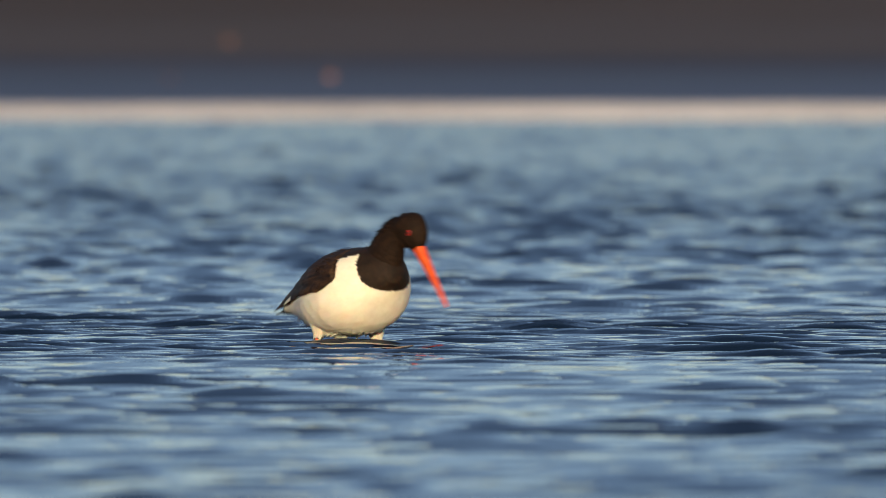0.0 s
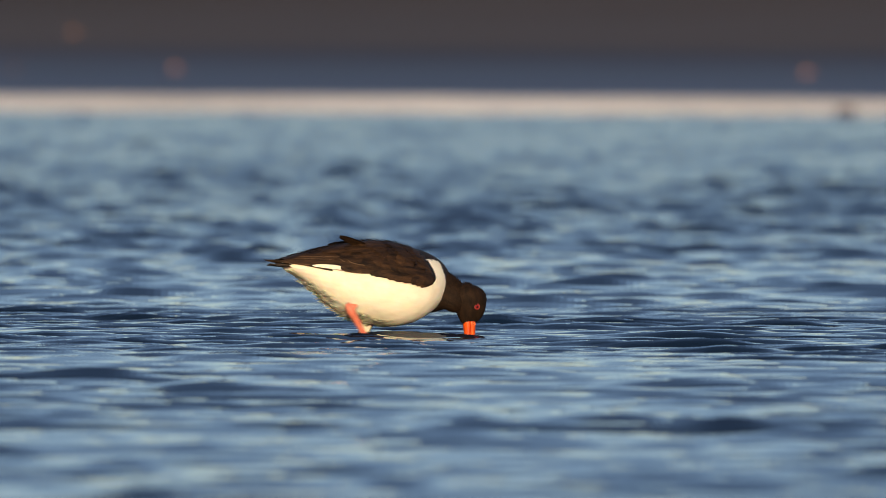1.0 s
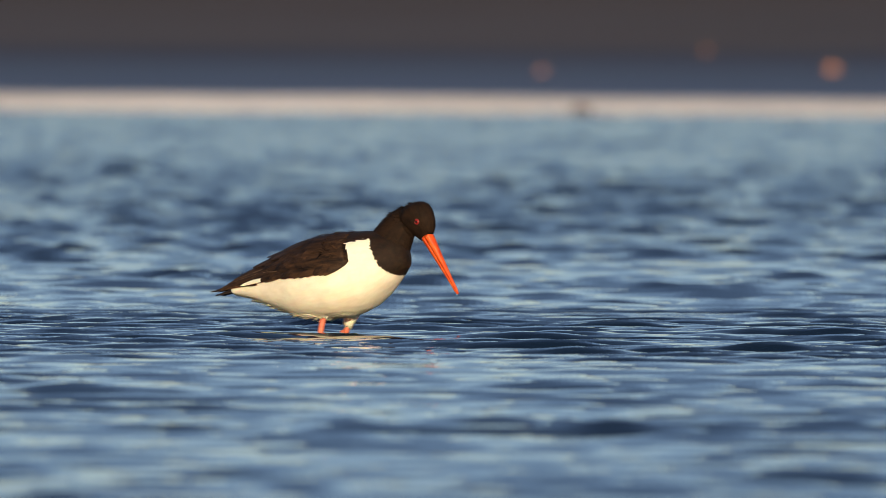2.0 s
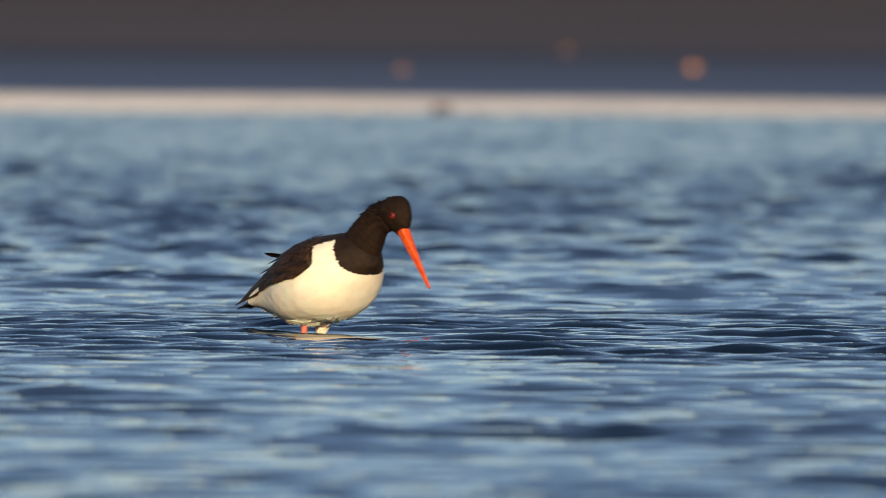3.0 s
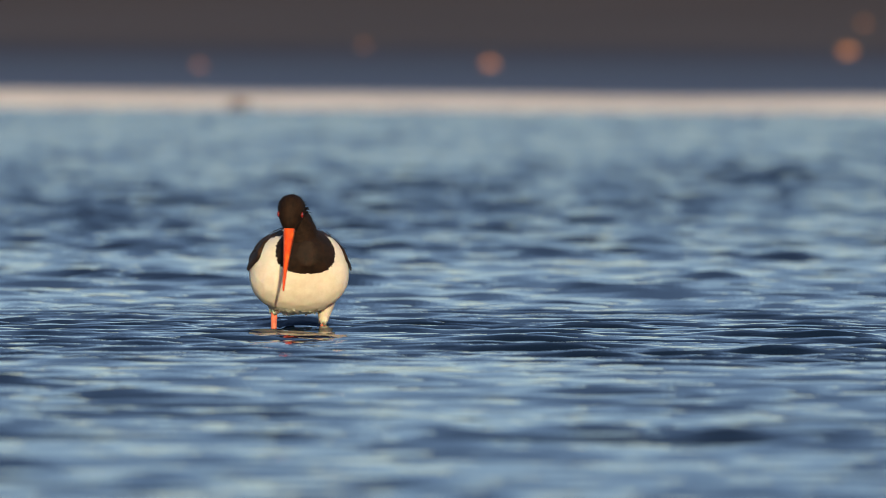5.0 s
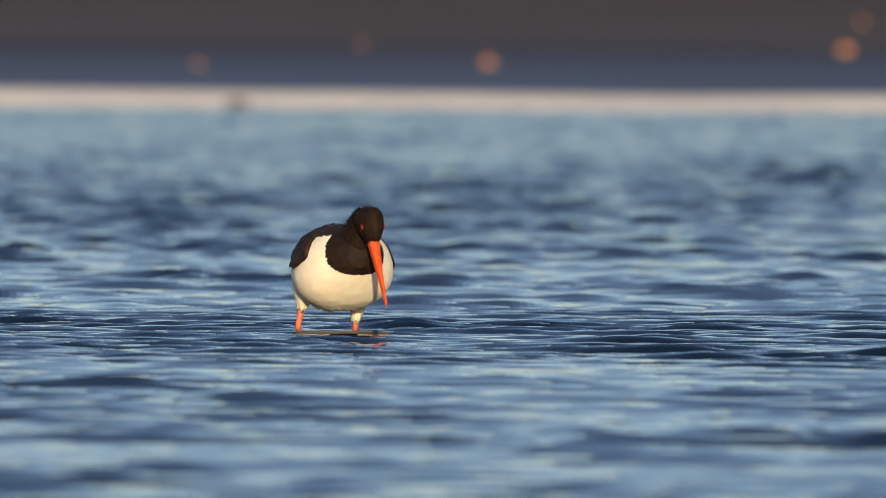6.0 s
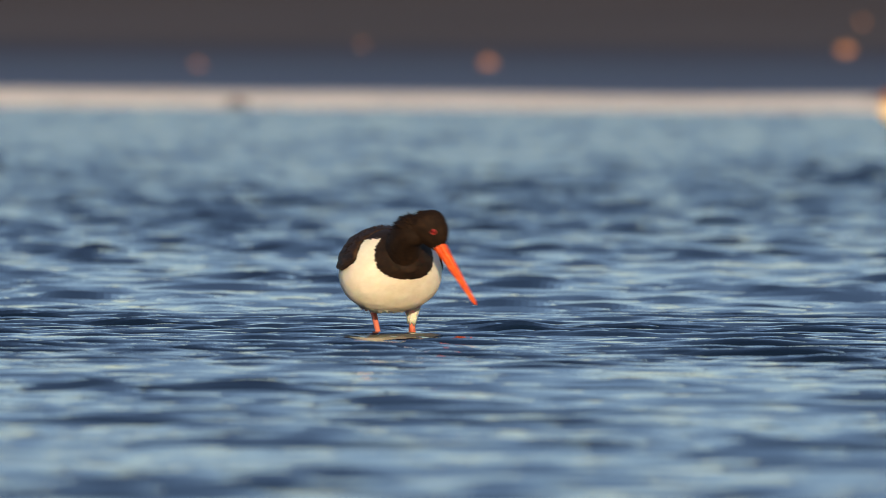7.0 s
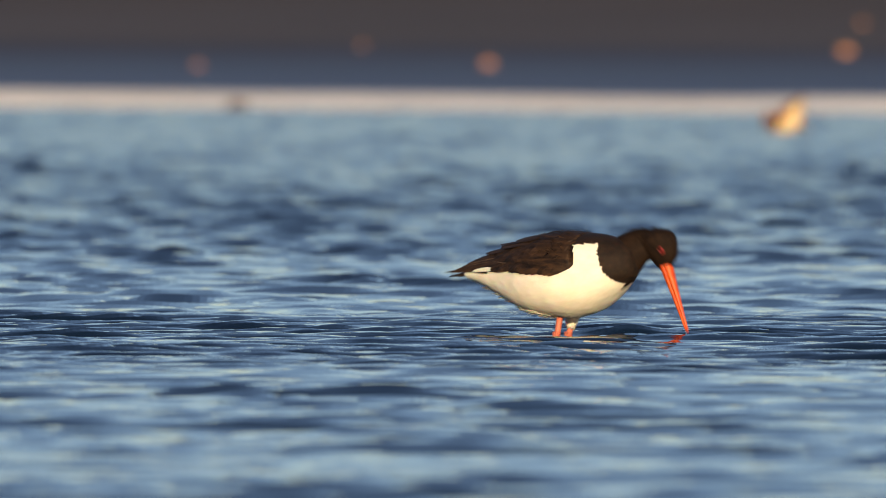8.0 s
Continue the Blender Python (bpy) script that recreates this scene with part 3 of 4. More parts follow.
def neck_poses(h):
    """Poses of the neck's pieces between shoulders and head, for the head's pose h in the bird's space."""
    high = min(1.0, max(0.0, (h.translation.z + 0.01) / 0.045))        # a lowered head drags the breast down with it
    p0, p3 = Vector(((143 - 11 * high) * U, 0, (9 * high) * U)), h @ Vector((-45 * U, 0, -25 * U))
    gap = (p3 - p0).length
    p1 = p0 + (Vector((0.60, 0, 0.80)) * (0.36 + 0.09 * high) + (p3 - p0).normalized() * (0.64 - 0.09 * high)) * gap * 0.38
    p2 = p3 + (h.to_3x3() @ Vector((-0.66, 0, -0.75))).normalized() * gap * 0.24
    out = []
    for k in range(NECK):
        t = k / (NECK - 1)
        a, b, c, d = (1 - t) ** 3, 3 * t * (1 - t) ** 2, 3 * t * t * (1 - t), t ** 3
        p = p0 * a + p1 * b + p2 * c + p3 * d
        v = ((p1 - p0) * (1 - t) ** 2 + (p2 - p1) * 2 * t * (1 - t) + (p3 - p2) * t * t).normalized()
        side = Vector((0, 1, 0)) - v * v.y
        side.normalize()
        up = v.cross(side)
        m = Matrix((v, side, up)).transposed().to_4x4()
        m.translation = p
        out.append(m)
    return out


def leg_poses(b, foot, side):
    """Thigh and shank in the bird's space, for the bird's pose b and the foot's place in the world."""
    thigh, shank = 0.064, 0.074
    hip = Vector((28 * U, side * 49 * U, -30 * U))
    aim_at = b.inverted() @ Vector((foot.x, foot.y, (b @ hip).z))
    hip.x += min(max(0.9 * (aim_at.x - hip.x), -75 * U), 70 * U)      # the upper leg swings within the belly plumage
    hip.y += min(max(0.75 * (aim_at.y - hip.y), -45 * U), 45 * U)
    hip.y = side * min(max(side * hip.y, 8 * U), 52 * U)
    tuck = min(max(0.0, 0.105 - (b.inverted() @ foot - hip).length), 0.032)
    hip.z += tuck
    hip.y *= 1 - 9 * tuck
    top, longest = b @ hip, thigh + shank - 0.003
    flat = math.hypot(foot.x - top.x, foot.y - top.y)
    if flat > 0.8 * longest:       # a foot left too far behind or ahead trails nearer the body
        k = 0.8 * longest / flat
        foot, flat = Vector((top.x + (foot.x - top.x) * k, top.y + (foot.y - top.y) * k, foot.z)), 0.8 * longest
    reach = math.sqrt(max(longest ** 2 - flat ** 2, 0.0016))
    way = b.inverted() @ Vector((foot.x, foot.y, max(foot.z, top.z - reach))) - hip
    dist = min(max(way.length, 0.045), longest)
    way.normalize()
    cosa = (thigh ** 2 + dist ** 2 - shank ** 2) / (2 * thigh * dist)
    ang = math.acos(max(-1, min(1, cosa)))
    lat = Vector((0, 1, 0))
    ankle = hip + (Matrix.Rotation(ang, 3, lat) @ way) * thigh
    def aim(frm, to):
        down = (to - frm).normalized()
        x = Vector((1, 0, 0)) - down * down.x
        if x.length < 0.2:
            x = Vector((0, 0, 1)) - down * down.z
        x.normalize()
        y = (-down).cross(x)
        m = Matrix((x, y, -down)).transposed().to_4x4()
        m.translation = frm
        return m
    return aim(hip, ankle), aim(ankle, hip + way * dist)


def at(rows, t):
    """A pose between two rows."""
    for (ta, ma), (tb, mb) in zip(rows, rows[1:]):
        if t <= tb + 1e-6:
            return ma.lerp(mb, min(1, max(0, (t - ta) / (tb - ta))))
    return rows[-1][1]


near = wading_bird("pied black-and-white wading bird with orange-red bill, feeding in shallow water")
far = wading_bird("rufous-backed wader with buff-white underparts, out in the shallows")
recolour(far["bird"], {PIED: BUFF, WHITE: BUFF, BLACK: RUFOUS, HOOD: RUFOUS, WING: RUFOUS, BILL: DARKSTONE, LEG: DARKSTONE, EYE: PUPIL, RING: PUPIL})
far["bird"].scale = (1.38, 1.38, 1.38)
for ob in far["neck"][:5]:
    ob.data.materials[0] = BUFF


def motions():
    body = [
        (0, pose(-0.1349, 20, 0.0584, 0, -11, -58)),
        (0.1, pose(-0.0994, 19.98, 0.0635, 0, -2, -58.2)),
        (0.2, pose(-0.0728, 19.96, 0.0628, 0, -5.5, -49.4)),
        (0.3, pose(-0.0566, 19.94, 0.0551, 0, -10.5, -33.6)),
        (0.4, pose(-0.0424, 19.92, 0.0535, 0, -11, -28.8)),
        (0.5, pose(-0.0318, 19.9, 0.0625, 0, -5, -25)),
        (0.6, pose(-0.0071, 19.94, 0.0584, 0, -7, -11)),
        (0.7, pose(0.0068, 19.98, 0.0592, 0, -5.6, -5)),
        (0.8, pose(0.034, 20.02, 0.0599, 0, -2.2, 17)),
        (0.9, pose(0.0716, 20.06, 0.0721, 0, 8, 30)),
        (1, pose(0.0966, 20.1, 0.0696, 0, 6.7, 37)),
        (1.1, pose(0.1433, 20.12, 0.0696, 0, 0.4, 24.5)),
        (1.2, pose(0.1806, 20.14, 0.0626, 0, -5.8, 15)),
        (1.3, pose(0.2081, 20.16, 0.0624, 0, -7.8, 9)),
        (1.4, pose(0.2225, 20.18, 0.0622, 0, -9.8, 3)),
        (1.5, pose(0.2535, 20.2, 0.0607, 0, -14, -5)),
        (1.6, pose(0.2878, 20.2, 0.0666, 0, -9.1, -7.1)),
        (1.7, pose(0.3185, 20.2, 0.0691, 0, -9, -13.3)),
        (2.8, pose(0.5292, 20.2, 0.0607, 0, -14.7, -42.7)),
        (2.9, pose(0.5507, 20.2, 0.0601, 0, -11.4, -45.9)),
        (3, pose(0.5664, 20.2, 0.0603, 0, -14, -54)),
        (3.1, pose(0.5902, 20.22, 0.0586, 0, -14.1, -57.6)),
        (3.2, pose(0.6181, 20.24, 0.0612, 0, -13.2, -63.2)),
        (3.3, pose(0.6307, 20.26, 0.0667, 0, -8.6, -68.8)),
        (3.4, pose(0.6434, 20.28, 0.0746, 0, -2.6, -61.4)),
        (3.5, pose(0.6511, 20.3, 0.0757, 0, -0.9, -47)),
        (3.6, pose(0.6675, 20.3086, 0.0802, 0, 3, -32.2)),
        (3.7, pose(0.6982, 20.3171, 0.0801, 0, 6.4, -25.4)),
        (3.8, pose(0.7193, 20.3257, 0.0772, 0, -0.9, -29.6)),
        (3.9, pose(0.754, 20.3343, 0.0708, 0, -10.6, -41.8)),
        (4, pose(0.7717, 20.3429, 0.0669, 0, -15, -51)),
        (4.1, pose(0.7903, 20.3514, 0.0754, 0, -6.4, -51.5)),
        (4.2, pose(0.8149, 20.36, 0.0782, 0, -4.4, -50)),
        (5.3, pose(0.8088, 20.05, 0.0726, 0, -8, -93)),
        (5.4, pose(0.8028, 20.0429, 0.0768, 0, -5, -92)),
        (5.5, pose(0.7936, 20.0357, 0.0821, 0, 4, -86)),
        (5.6, pose(0.7978, 20.0286, 0.0786, 0, 2.5, -74)),
        (5.7, pose(0.7963, 20.0214, 0.078, 0, 4.4, -58)),
        (5.8, pose(0.8186, 20.0143, 0.0823, 0, 5.6, -61)),
        (5.9, pose(0.8522, 20.0071, 0.0911, 0, 2, -76)),
        (6, pose(0.8621, 20, 0.0801, 0, -4, -79)),
        (6.1, pose(0.8681, 19.985, 0.0819, 0, -5, -79)),
        (6.2, pose(0.874, 19.97, 0.0765, 0, -9, -79)),
        (6.3, pose(0.8752, 19.955, 0.0758, 0, -7, -77)),
        (6.4, pose(0.8766, 19.94, 0.0815, 0, 3, -74)),
        (6.5, pose(0.8904, 19.925, 0.0883, 0, 6, -81)),
        (6.6, pose(0.892, 19.91, 0.09, 0, 5, -86)),
        (6.7, pose(0.8922, 19.895, 0.0847, 0, 0, -79)),
        (6.8, pose(0.905, 19.88, 0.0767, 0, -5, -78)),
        (6.9, pose(0.9175, 19.865, 0.082, 0, -4, -81.5)),
        (7, pose(0.9173, 19.85, 0.0815, 0, -2, -78)),
        (7.1, pose(0.9139, 19.85, 0.0716, 0, -5, -57.5)),
        (7.2, pose(0.9337, 19.85, 0.0721, 0, -5, -38)),
        (7.3, pose(0.9508, 19.85, 0.0867, 0, 4.6, -25)),
        (7.4, pose(0.9776, 19.85, 0.0846, 0, 0, -23)),
        (7.5, pose(0.9986, 19.85, 0.0765, 0, -11, -29)),
        (7.6, pose(1.0345, 19.85, 0.0785, 0, -9.3, -33.8)),
        (7.7, pose(1.0558, 19.85, 0.085, 0, -7, -32.6)),
        (7.8, pose(1.0835, 19.85, 0.0827, 0, -9.3, -30.4)),
        (7.9, pose(1.1139, 19.85, 0.0781, 0, -8.9, -30.2)),
        (8, pose(1.1311, 19.85, 0.0773, 0, -2.8, -38)),
    ]
    beak = [
        (0, pose(0.1798, 0.0165, 0.0319, 13.9, 68.6, 27.9)),
        (0.1, pose(0.204, 0.0324, 0.0518, 11.4, 51.1, 25.1)),
        (0.2, pose(0.1957, 0.0269, 0.0441, 17.3, 52.8, 20.3)),
        (0.3, pose(0.16, 0.0167, 0.042, 15.8, 57.2, -1.6)),
        (0.4, pose(0.1445, 0.0159, 0.0462, 18.6, 59.8, -7.8)),
        (0.5, pose(0.1659, 0.0265, 0.042, 25.8, 58.4, -4.7)),
        (0.6, pose(0.1686, 0.0169, 0.0203, 8.2, 68, -29.1)),
        (0.7, pose(0.17, 0.0057, 0.0084, -0.8, 71.6, -35.7)),
        (0.8, pose(0.1784, -0.0162, -0.025, 4.6, 74.4, -19.3)),
        (0.9, pose(0.1737, -0.0365, -0.032, 14.2, 80, -6.6)),
        (1, pose(0.1529, -0.0452, -0.0375, 10.2, 81, -10.2)),
        (1.1, pose(0.1404, -0.0279, 0.0121, -5.1, 84.1, -22.9)),
        (1.2, pose(0.1798, -0.0194, 0.0368, 0.1, 55.8, -17.1)),
        (1.3, pose(0.1791, -0.0126, 0.0371, 3.5, 60.4, -11.1)),
        (1.4, pose(0.1632, -0.0055, 0.0336, 8.3, 62.5, -3.9)),
        (1.5, pose(0.1663, 0.0002, 0.0283, 11.9, 67.2, -0.2)),
        (1.6, pose(0.1817, 0.0012, 0.0308, -5.2, 63.2, -35.5)),
        (1.7, pose(0.1808, 0.002, 0.0286, -4.9, 66.4, -30.9)),
        (2.8, pose(0.1588, -0.0018, 0.0419, 6.1, 64.1, 9.2)),
        (2.9, pose(0.1643, 0, 0.0503, 4.6, 62, 8.7)),
        (3, pose(0.1988, 0.0117, 0.0275, 5.8, 70.4, 10.5)),
        (3.1, pose(0.1853, 0.0114, 0.0348, 13.7, 68.7, 13.1)),
        (3.2, pose(0.175, 0.012, 0.0371, 20.4, 68.5, 13.6)),
        (3.3, pose(0.1962, 0.0343, 0.0277, 34.8, 60, 36.2)),
        (3.4, pose(0.2098, 0.0454, -0.0033, 27.6, 57.5, 5.6)),
        (3.5, pose(0.2043, 0.0426, -0.0426, 55.4, 76.7, 49.8)),
        (3.6, pose(0.1848, 0.027, -0.0472, 4.9, 81.9, -31.1)),
        (3.7, pose(0.1627, 0.0165, -0.0151, 4.2, 80.2, -30.4)),
        (3.8, pose(0.174, 0.0139, 0.0391, 10.4, 53.9, -9.7)),
        (3.9, pose(0.1818, 0.0088, 0.0357, 12.5, 61.6, 13.1)),
        (4, pose(0.1929, 0.0072, 0.022, 13.6, 66.1, 24.4)),
        (4.1, pose(0.178, 0.0046, 0.0121, -0.7, 70.7, -1.2)),
        (4.2, pose(0.1573, -0.0031, 0.0367, -8.1, 67.3, -18.6)),
        (5.3, pose(0.1699, -0.0285, 0.0371, -11.6, 69.2, -22.7)),
        (5.4, pose(0.1583, 0.0148, 0.0279, 47.5, 70.3, 100.8)),
        (5.5, pose(0.1744, 0.0526, 0.0018, 9.9, 65.3, 40.7)),
        (5.6, pose(0.2028, 0.0336, -0.0382, -0.2, 60.2, -1)),
        (5.7, pose(0.1806, 0.0052, -0.0356, -4.6, 65.1, -19.5)),
        (5.8, pose(0.1646, -0.0004, -0.0301, -2.5, 67.3, -11.1)),
        (5.9, pose(0.1681, 0.0083, -0.0233, -0.6, 66.9, -2)),
        (6, pose(0.1692, 0.0117, 0.0242, 8, 69.6, 17.6)),
        (6.1, pose(0.1679, 0.0083, 0.0288, 3, 68.4, 6.6)),
        (6.2, pose(0.1649, 0.0014, 0.0204, 2.5, 68.7, 4.8)),
        (6.3, pose(0.1526, -0.0057, -0.0186, -7.8, 74.3, -13.8)),
        (6.4, pose(0.1515, -0.0186, -0.0499, -2.1, 56.7, -14)),
        (6.5, pose(0.1644, -0.0156, -0.0535, 3.5, 78.6, -2.1)),
        (6.6, pose(0.1624, -0.005, -0.0439, 0.6, 47, -3.1)),
        (6.7, pose(0.1687, 0.006, 0.0165, 10.4, 69.1, 26.1)),
        (6.8, pose(0.1754, 0.0111, 0.0273, 8.6, 67.5, 19.2)),
        (6.9, pose(0.1675, 0.0119, 0.0287, 8.5, 66.3, 22.4)),
        (7, pose(0.1795, 0.0301, 0.0275, 22.4, 58.4, 81.2)),
        (7.1, pose(0.2144, 0.0259, -0.0173, 19.3, 71.9, 37.9)),
        (7.2, pose(0.1886, 0.0029, -0.0589, -31.1, 84.3, -43.6)),
        (7.3, pose(0.1766, -0.0006, -0.0417, -9.4, 81, -27.5)),
        (7.4, pose(0.1792, 0.0127, 0.0136, 6.2, 66.9, 8.1)),
        (7.5, pose(0.1987, 0.0224, 0.0116, 13.8, 67, 17.8)),
        (7.6, pose(0.1691, 0.0181, 0.0224, 21.8, 66.9, 37.6)),
        (7.7, pose(0.1876, 0.0255, 0.0226, 2.9, 64.7, 3.3)),
        (7.8, pose(0.1754, 0.0218, 0.0143, 2.6, 71.5, 4.4)),
        (7.9, pose(0.1477, 0.0145, 0.0247, -6.6, 67.5, -11.3)),
        (8, pose(0.1721, 0.0269, 0.0059, 15.1, 73.9, 23.2)),
    ]
    right_foot = [
        (0, pose(-0.1597, 19.9847, -0.12)),
        (0.1, pose(-0.1429, 19.9644, -0.12)),
        (0.2, pose(-0.101, 19.941, -0.03)),
        (0.3, pose(-0.0535, 19.9166, -0.09)),
        (0.4, pose(-0.0371, 19.8956, -0.12)),
        (0.5, pose(-0.0355, 19.8749, -0.12)),
        (0.6, pose(-0.0287, 19.9141, -0.12)),
        (0.7, pose(-0.0116, 19.954, -0.12)),
        (0.8, pose(0.0042, 19.9946, -0.12)),
        (0.9, pose(0.03, 20.0353, -0.12)),
        (1, pose(0.1199, 20.0756, -0.03)),
        (1.1, pose(0.1746, 20.0947, -0.12)),
        (1.2, pose(0.2294, 20.1143, -0.12)),
        (1.3, pose(0.2436, 20.1341, -0.12)),
        (1.4, pose(0.2512, 20.154, -0.12)),
        (1.5, pose(0.2665, 20.1741, -0.12)),
        (1.6, pose(0.274, 20.1742, -0.12)),
        (1.7, pose(0.3413, 20.1747, -0.03)),
        (1.85, pose(0.3939, 20.1761, -0.12)),
        (2.1, pose(0.4026, 20.1764, -0.12)),
        (2.25, pose(0.4767, 20.1784, -0.08)),
        (2.4, pose(0.5507, 20.1804, -0.12)),
        (2.8, pose(0.5476, 20.1804, -0.12)),
        (2.9, pose(0.554, 20.1813, -0.12)),
        (3, pose(0.5678, 20.184, -0.12)),
        (3.1, pose(0.574, 20.2047, -0.12)),
        (3.2, pose(0.5938, 20.2262, -0.12)),
        (3.3, pose(0.6027, 20.2478, -0.12)),
        (3.4, pose(0.6131, 20.2644, -0.12)),
        (3.5, pose(0.6416, 20.2792, -0.12)),
        (3.6, pose(0.6993, 20.2848, -0.12)),
        (3.7, pose(0.7273, 20.2926, -0.12)),
        (3.8, pose(0.735, 20.3022, -0.12)),
        (3.9, pose(0.7483, 20.3141, -0.12)),
        (4, pose(0.7556, 20.3261, -0.12)),
        (4.1, pose(0.7598, 20.3351, -0.12)),
        (4.2, pose(0.8026, 20.3433, -0.03)),
        (4.3, pose(0.8026, 20.3433, -0.12)),
        (4.6, pose(0.8026, 20.3433, -0.12)),
        (4.72, pose(0.7955, 20.2119, -0.075)),
        (4.85, pose(0.7903, 20.1156, -0.12)),
        (5.12, pose(0.7899, 20.1097, -0.12)),
        (5.2, pose(0.788, 20.0747, -0.09)),
        (5.27, pose(0.7868, 20.0514, -0.12)),
        (5.3, pose(0.7868, 20.0514, -0.12)),
        (5.4, pose(0.7801, 20.0438, -0.12)),
        (5.5, pose(0.7801, 20.0339, -0.12)),
        (5.6, pose(0.7783, 20.0214, -0.12)),
        (5.7, pose(0.7848, 20.0077, -0.12)),
        (5.8, pose(0.7934, 20.0017, -0.12)),
        (5.9, pose(0.8036, 20.0009, -0.12)),
        (6, pose(0.8077, 19.995, -0.12)),
        (6.1, pose(0.8571, 19.98, -0.03)),
        (6.2, pose(0.8531, 19.965, -0.12)),
        (6.3, pose(0.8594, 19.9492, -0.12)),
        (6.4, pose(0.865, 19.9342, -0.12)),
        (6.5, pose(0.8699, 19.9236, -0.12)),
        (6.6, pose(0.8745, 19.91, -0.12)),
        (6.7, pose(0.8733, 19.8909, -0.12)),
        (6.8, pose(0.8794, 19.8746, -0.12)),
        (6.9, pose(0.8877, 19.86, -0.12)),
        (7, pose(0.9189, 19.8424, -0.027)),
        (7.1, pose(0.9225, 19.8351, -0.12)),
        (7.2, pose(0.966, 19.8295, -0.12)),
        (7.3, pose(0.9778, 19.8264, -0.12)),
        (7.4, pose(0.9955, 19.8254, -0.12)),
        (7.5, pose(1.0028, 19.8261, -0.12)),
        (7.6, pose(1.016, 19.8268, -0.12)),
        (7.7, pose(1.03, 19.8264, -0.075)),
        (7.8, pose(1.1051, 19.8261, -0.03)),
        (7.9, pose(1.1368, 19.8261, -0.12)),
        (8, pose(1.1596, 19.8273, -0.12)),
    ]
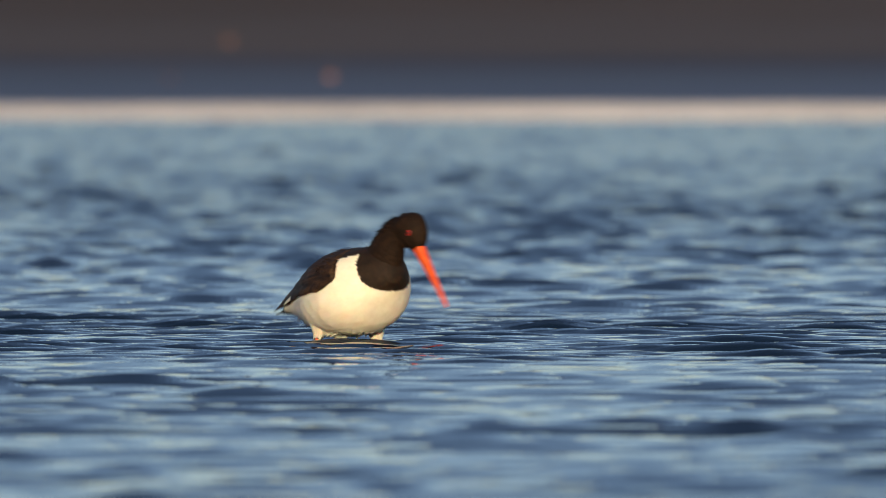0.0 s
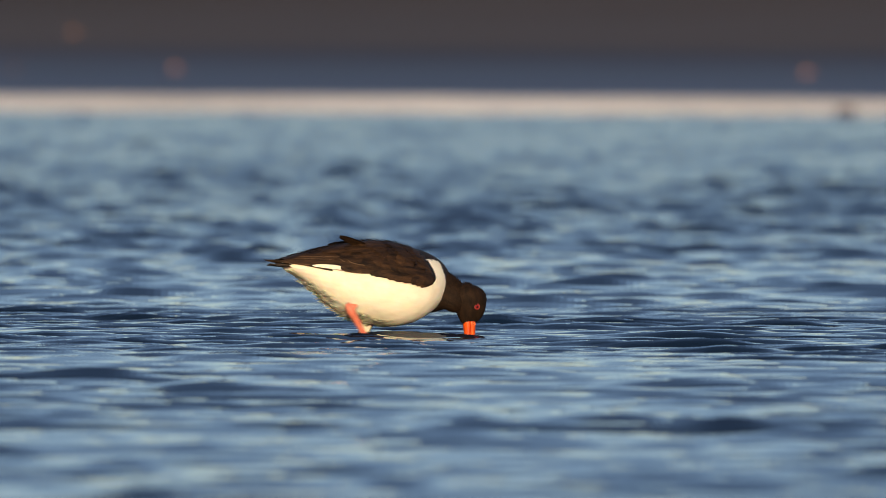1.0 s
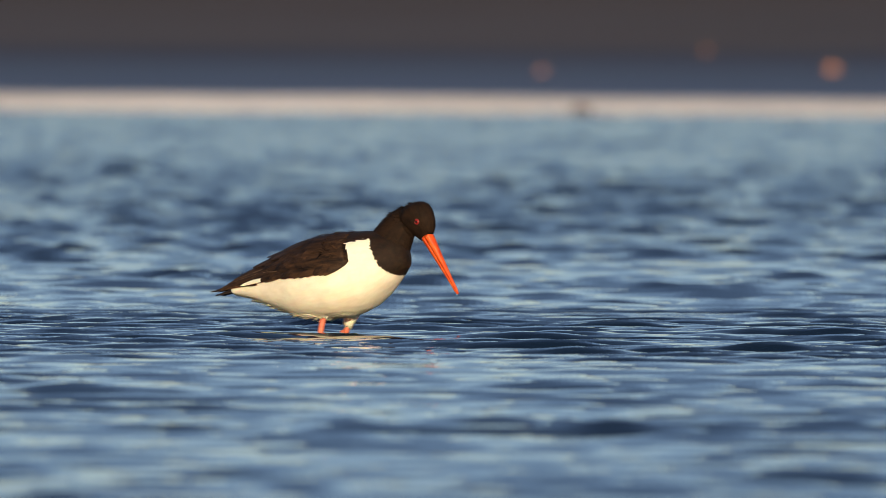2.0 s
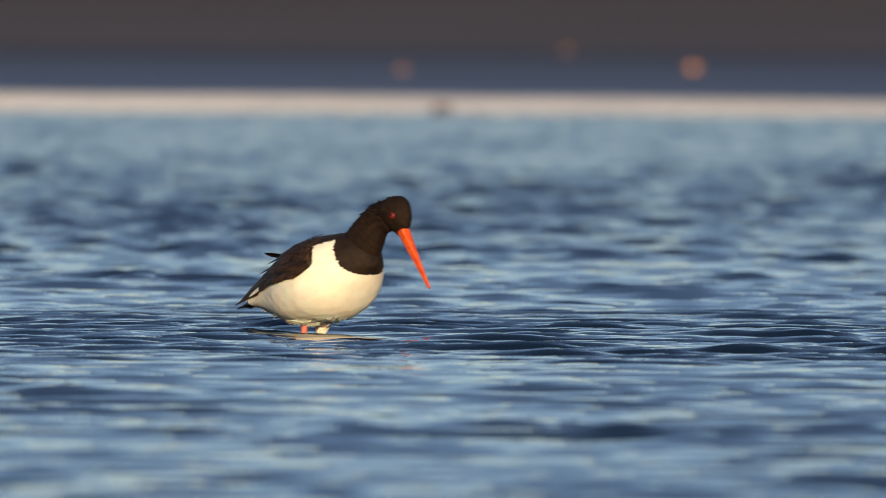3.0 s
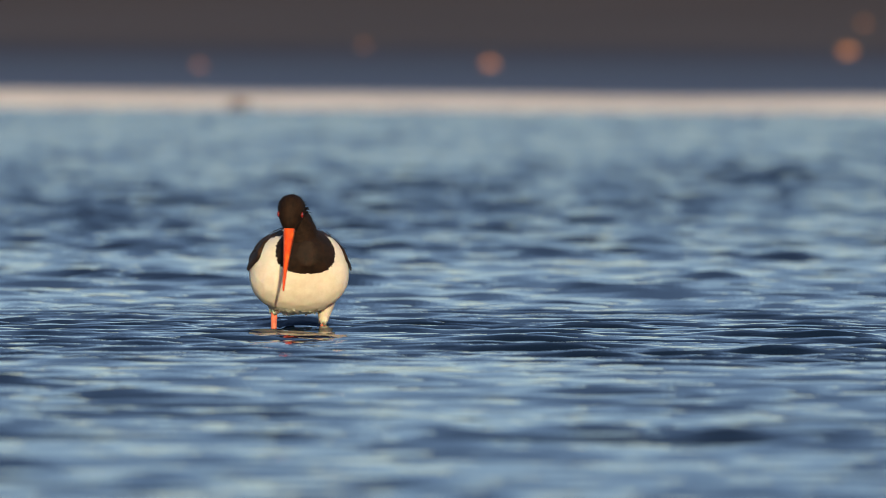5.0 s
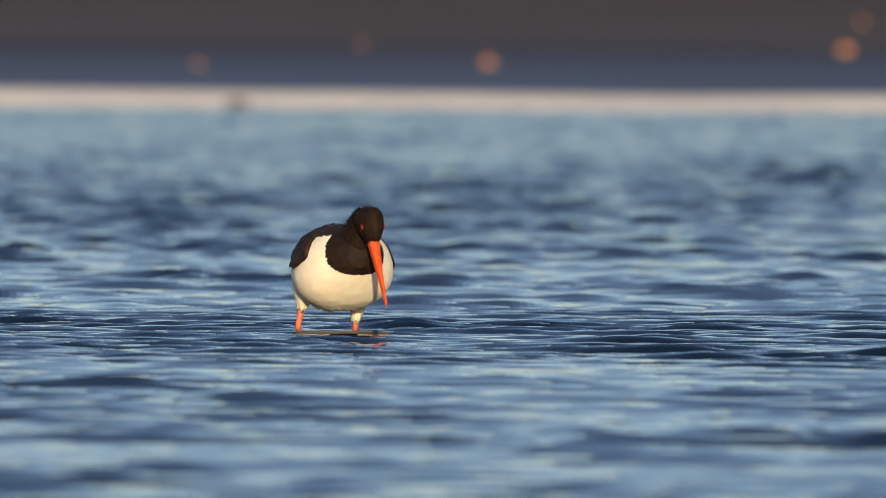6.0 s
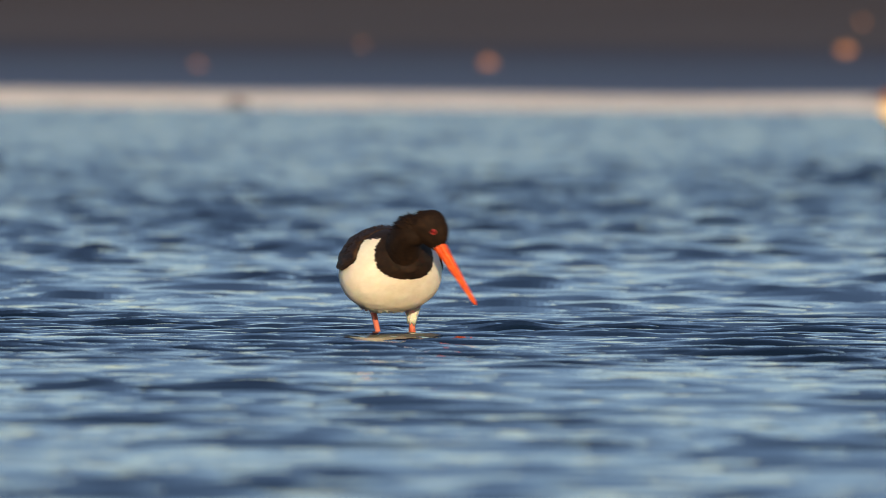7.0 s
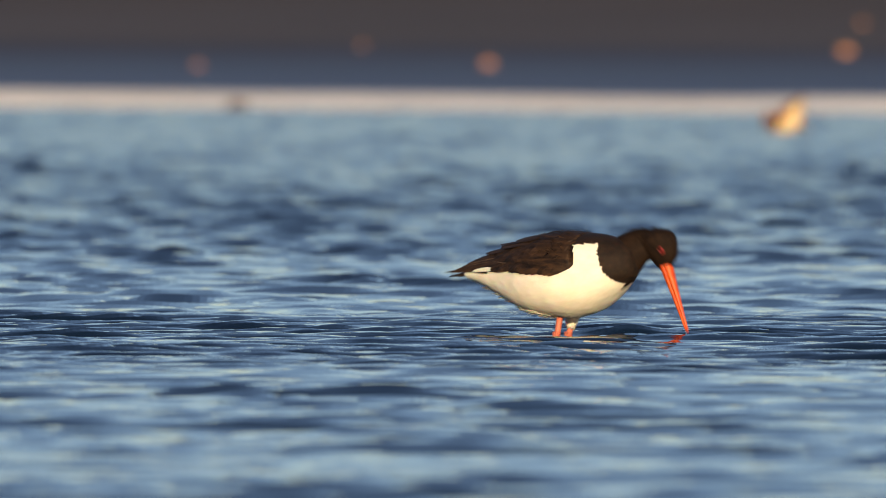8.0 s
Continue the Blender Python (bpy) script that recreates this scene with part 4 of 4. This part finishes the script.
    left_foot = [
        (0, pose(-0.0658, 20.0153, -0.12)),
        (0.1, pose(-0.0394, 19.9956, -0.12)),
        (0.2, pose(-0.022, 19.979, -0.12)),
        (0.3, pose(-0.021, 19.9634, -0.12)),
        (0.4, pose(-0.02, 19.9444, -0.12)),
        (0.5, pose(-0.008, 19.9251, -0.12)),
        (0.6, pose(0.0154, 19.9659, -0.075)),
        (0.7, pose(0.0574, 20.006, -0.09)),
        (0.8, pose(0.0907, 20.0454, -0.12)),
        (0.9, pose(0.0979, 20.0847, -0.12)),
        (1, pose(0.114, 20.1244, -0.12)),
        (1.1, pose(0.1332, 20.1453, -0.12)),
        (1.2, pose(0.1501, 20.1657, -0.12)),
        (1.3, pose(0.1795, 20.1859, -0.075)),
        (1.4, pose(0.2357, 20.206, -0.075)),
        (1.5, pose(0.3277, 20.2259, -0.12)),
        (1.6, pose(0.3528, 20.2258, -0.12)),
        (1.7, pose(0.3802, 20.2253, -0.12)),
        (1.85, pose(0.3785, 20.2253, -0.12)),
        (2, pose(0.4332, 20.2236, -0.08)),
        (2.15, pose(0.4879, 20.2219, -0.12)),
        (2.45, pose(0.4883, 20.2218, -0.12)),
        (2.6, pose(0.5298, 20.2205, -0.085)),
        (2.72, pose(0.5566, 20.2196, -0.12)),
        (2.8, pose(0.5557, 20.2196, -0.12)),
        (2.9, pose(0.5632, 20.2187, -0.12)),
        (3, pose(0.5842, 20.216, -0.12)),
        (3.1, pose(0.6159, 20.2353, -0.12)),
        (3.2, pose(0.6656, 20.2538, -0.12)),
        (3.3, pose(0.6812, 20.2722, -0.12)),
        (3.4, pose(0.6969, 20.2956, -0.12)),
        (3.5, pose(0.705, 20.3208, -0.12)),
        (3.6, pose(0.7148, 20.3323, -0.12)),
        (3.7, pose(0.7182, 20.3417, -0.12)),
        (3.8, pose(0.745, 20.3493, -0.12)),
        (3.9, pose(0.8015, 20.3545, -0.12)),
        (4, pose(0.8544, 20.3596, -0.12)),
        (4.1, pose(0.8534, 20.3678, -0.12)),
        (4.2, pose(0.8593, 20.3767, -0.12)),
        (4.35, pose(0.8593, 20.3767, -0.12)),
        (4.47, pose(0.8571, 20.3045, -0.075)),
        (4.6, pose(0.8545, 20.2192, -0.12)),
        (4.88, pose(0.8543, 20.2127, -0.12)),
        (5, pose(0.8515, 20.1208, -0.075)),
        (5.12, pose(0.8493, 20.0486, -0.12)),
        (5.3, pose(0.8493, 20.0486, -0.12)),
        (5.4, pose(0.8515, 20.0419, -0.12)),
        (5.5, pose(0.8336, 20.0375, -0.12)),
        (5.6, pose(0.8375, 20.0357, -0.12)),
        (5.7, pose(0.8733, 20.0352, -0.12)),
        (5.8, pose(0.8839, 20.0269, -0.12)),
        (5.9, pose(0.8885, 20.0134, -0.12)),
        (6, pose(0.8917, 20.005, -0.12)),
        (6.1, pose(0.894, 19.99, -0.12)),
        (6.2, pose(0.8903, 19.975, -0.12)),
        (6.3, pose(0.8926, 19.9608, -0.12)),
        (6.4, pose(0.9023, 19.9458, -0.12)),
        (6.5, pose(0.9127, 19.9264, -0.12)),
        (6.6, pose(0.9231, 19.91, -0.12)),
        (6.7, pose(0.9365, 19.8991, -0.12)),
        (6.8, pose(0.9483, 19.8854, -0.12)),
        (6.9, pose(0.955, 19.87, -0.12)),
        (7, pose(0.9675, 19.8576, -0.12)),
        (7.1, pose(0.9637, 19.8649, -0.12)),
        (7.2, pose(0.9644, 19.8705, -0.12)),
        (7.3, pose(0.965, 19.8736, -0.12)),
        (7.4, pose(1.032, 19.8746, -0.03)),
        (7.5, pose(1.071, 19.8739, -0.12)),
        (7.6, pose(1.1138, 19.8732, -0.12)),
        (7.7, pose(1.1314, 19.8736, -0.12)),
        (7.8, pose(1.144, 19.8739, -0.12)),
        (7.9, pose(1.1572, 19.8739, -0.12)),
        (8, pose(1.1764, 19.8727, -0.12)),
    ]
    far_body = [
        (0, pose(8.8865, 88, 0.095, 0, -5, -180)),
        (5.5, pose(8.7223, 88, 0.095, 0, -5, -180)),
        (6.6, pose(7.5248, 88, 0.095, 0, -5, -180)),
        (7.1, pose(7.0495, 88, 0.095, 0, -5, -178)),
        (7.3, pose(6.8758, 88, 0.095, 0, -5, -175)),
        (7.5, pose(6.6432, 88, 0.095, 0, -6, -172)),
        (7.6, pose(6.5318, 88, 0.095, 0, 8, -180)),
        (7.7, pose(6.4532, 88, 0.095, 0, 20, -205)),
        (7.8, pose(6.4172, 88, 0.09, -16, 30, -226)),
        (7.9, pose(6.4172, 88, 0.09, -30, 32, -242)),
        (8, pose(6.4205, 88, 0.09, -32, 33, -244)),
    ]
    walk(near["bird"], body)
    walk(near["head"], beak)
    for k in range(NECK):
        walk(near["neck"][k], [(t, neck_poses(h)[k]) for t, h in beak])
    for name, rows, side in (("right", right_foot, -1), ("left", left_foot, 1)):
        steps = sorted({round(t, 3) for t, _ in rows} | {round(t, 3) for t, _ in body})
        both = [(t, leg_poses(at(body, t), at(rows, t).translation, side)) for t in steps]
        walk(near[name][0], [(t, p[0]) for t, p in both])
        walk(near[name][1], [(t, p[1]) for t, p in both])
    # gusts lift single shoulder feathers
    gusts = (
        ((0, 2), (0.5, 4), (0.6, 20), (0.8, 14), (0.9, 20), (1.0, 32), (1.1, 14), (1.3, 3), (2.7, 3), (2.9, 24), (3.0, 38), (3.1, 22), (3.3, 2), (3.5, 3), (3.6, 12), (3.7, 34), (3.8, 18), (4.0, 4), (4.1, 14), (4.2, 30), (4.5, 6), (7.0, 2), (7.3, 14), (7.5, 4), (8, 8)),
        ((0, 0), (2.8, 2), (2.9, 12), (3.1, 9), (3.3, 0), (3.5, 2), (3.7, 26), (3.8, 14), (4.0, 2), (4.2, 34), (4.6, 2), (7.2, 1), (7.4, 8), (7.8, 4), (8, 7)),
        ((0, 0), (3.5, 1), (3.7, 20), (3.9, 8), (4.1, 8), (4.2, 22), (4.6, 0), (8, 2)),
        ((0, 0), (3.5, 0), (3.6, 10), (3.7, 28), (3.8, 8), (4.0, 1), (4.2, 20), (4.5, 0), (8, 3)),
        ((0, 0), (2.8, 0), (3.0, 10), (3.2, 1), (3.6, 4), (3.8, 10), (4.0, 2), (4.2, 12), (4.6, 0), (7.3, 6), (8, 4)),
        ((0, 1), (3.4, 1), (3.6, 14), (3.7, 30), (3.8, 12), (4.0, 2), (4.2, 26), (4.5, 1), (8, 2)),
    )
    for ob, rows in zip(near["loose"], gusts):
        p = ob.location.copy()
        walk(ob, [(t, pose(*p, -1.3 * a, 0.8 * a, 0)) for t, a in rows])
    # the second bird keeps its stance; only the whole bird moves
    h = pose(0.135, 0, 0.062, 0, 18, 0)
    far["head"].matrix_basis = h
    for k, m in enumerate(neck_poses(h)):
        far["neck"][k].matrix_basis = m
    for name, side, x in (("right", -1, 0.02), ("left", 1, -0.02)):
        t, s = leg_poses(pose(0, 0, 0.075), Vector((x, side * 0.024, -0.075)), side)
        far[name][0].matrix_basis, far[name][1].matrix_basis = t, s
    walk(far["bird"], far_body)
    # wind pushes the ripples along
    walk(water, [(0.0, pose(-0.15, 0.55, -0.0045)), (4.0, pose(0.40, 0.0, -0.0045)), (8.0, pose(0.95, -0.55, -0.0045))])


motions()
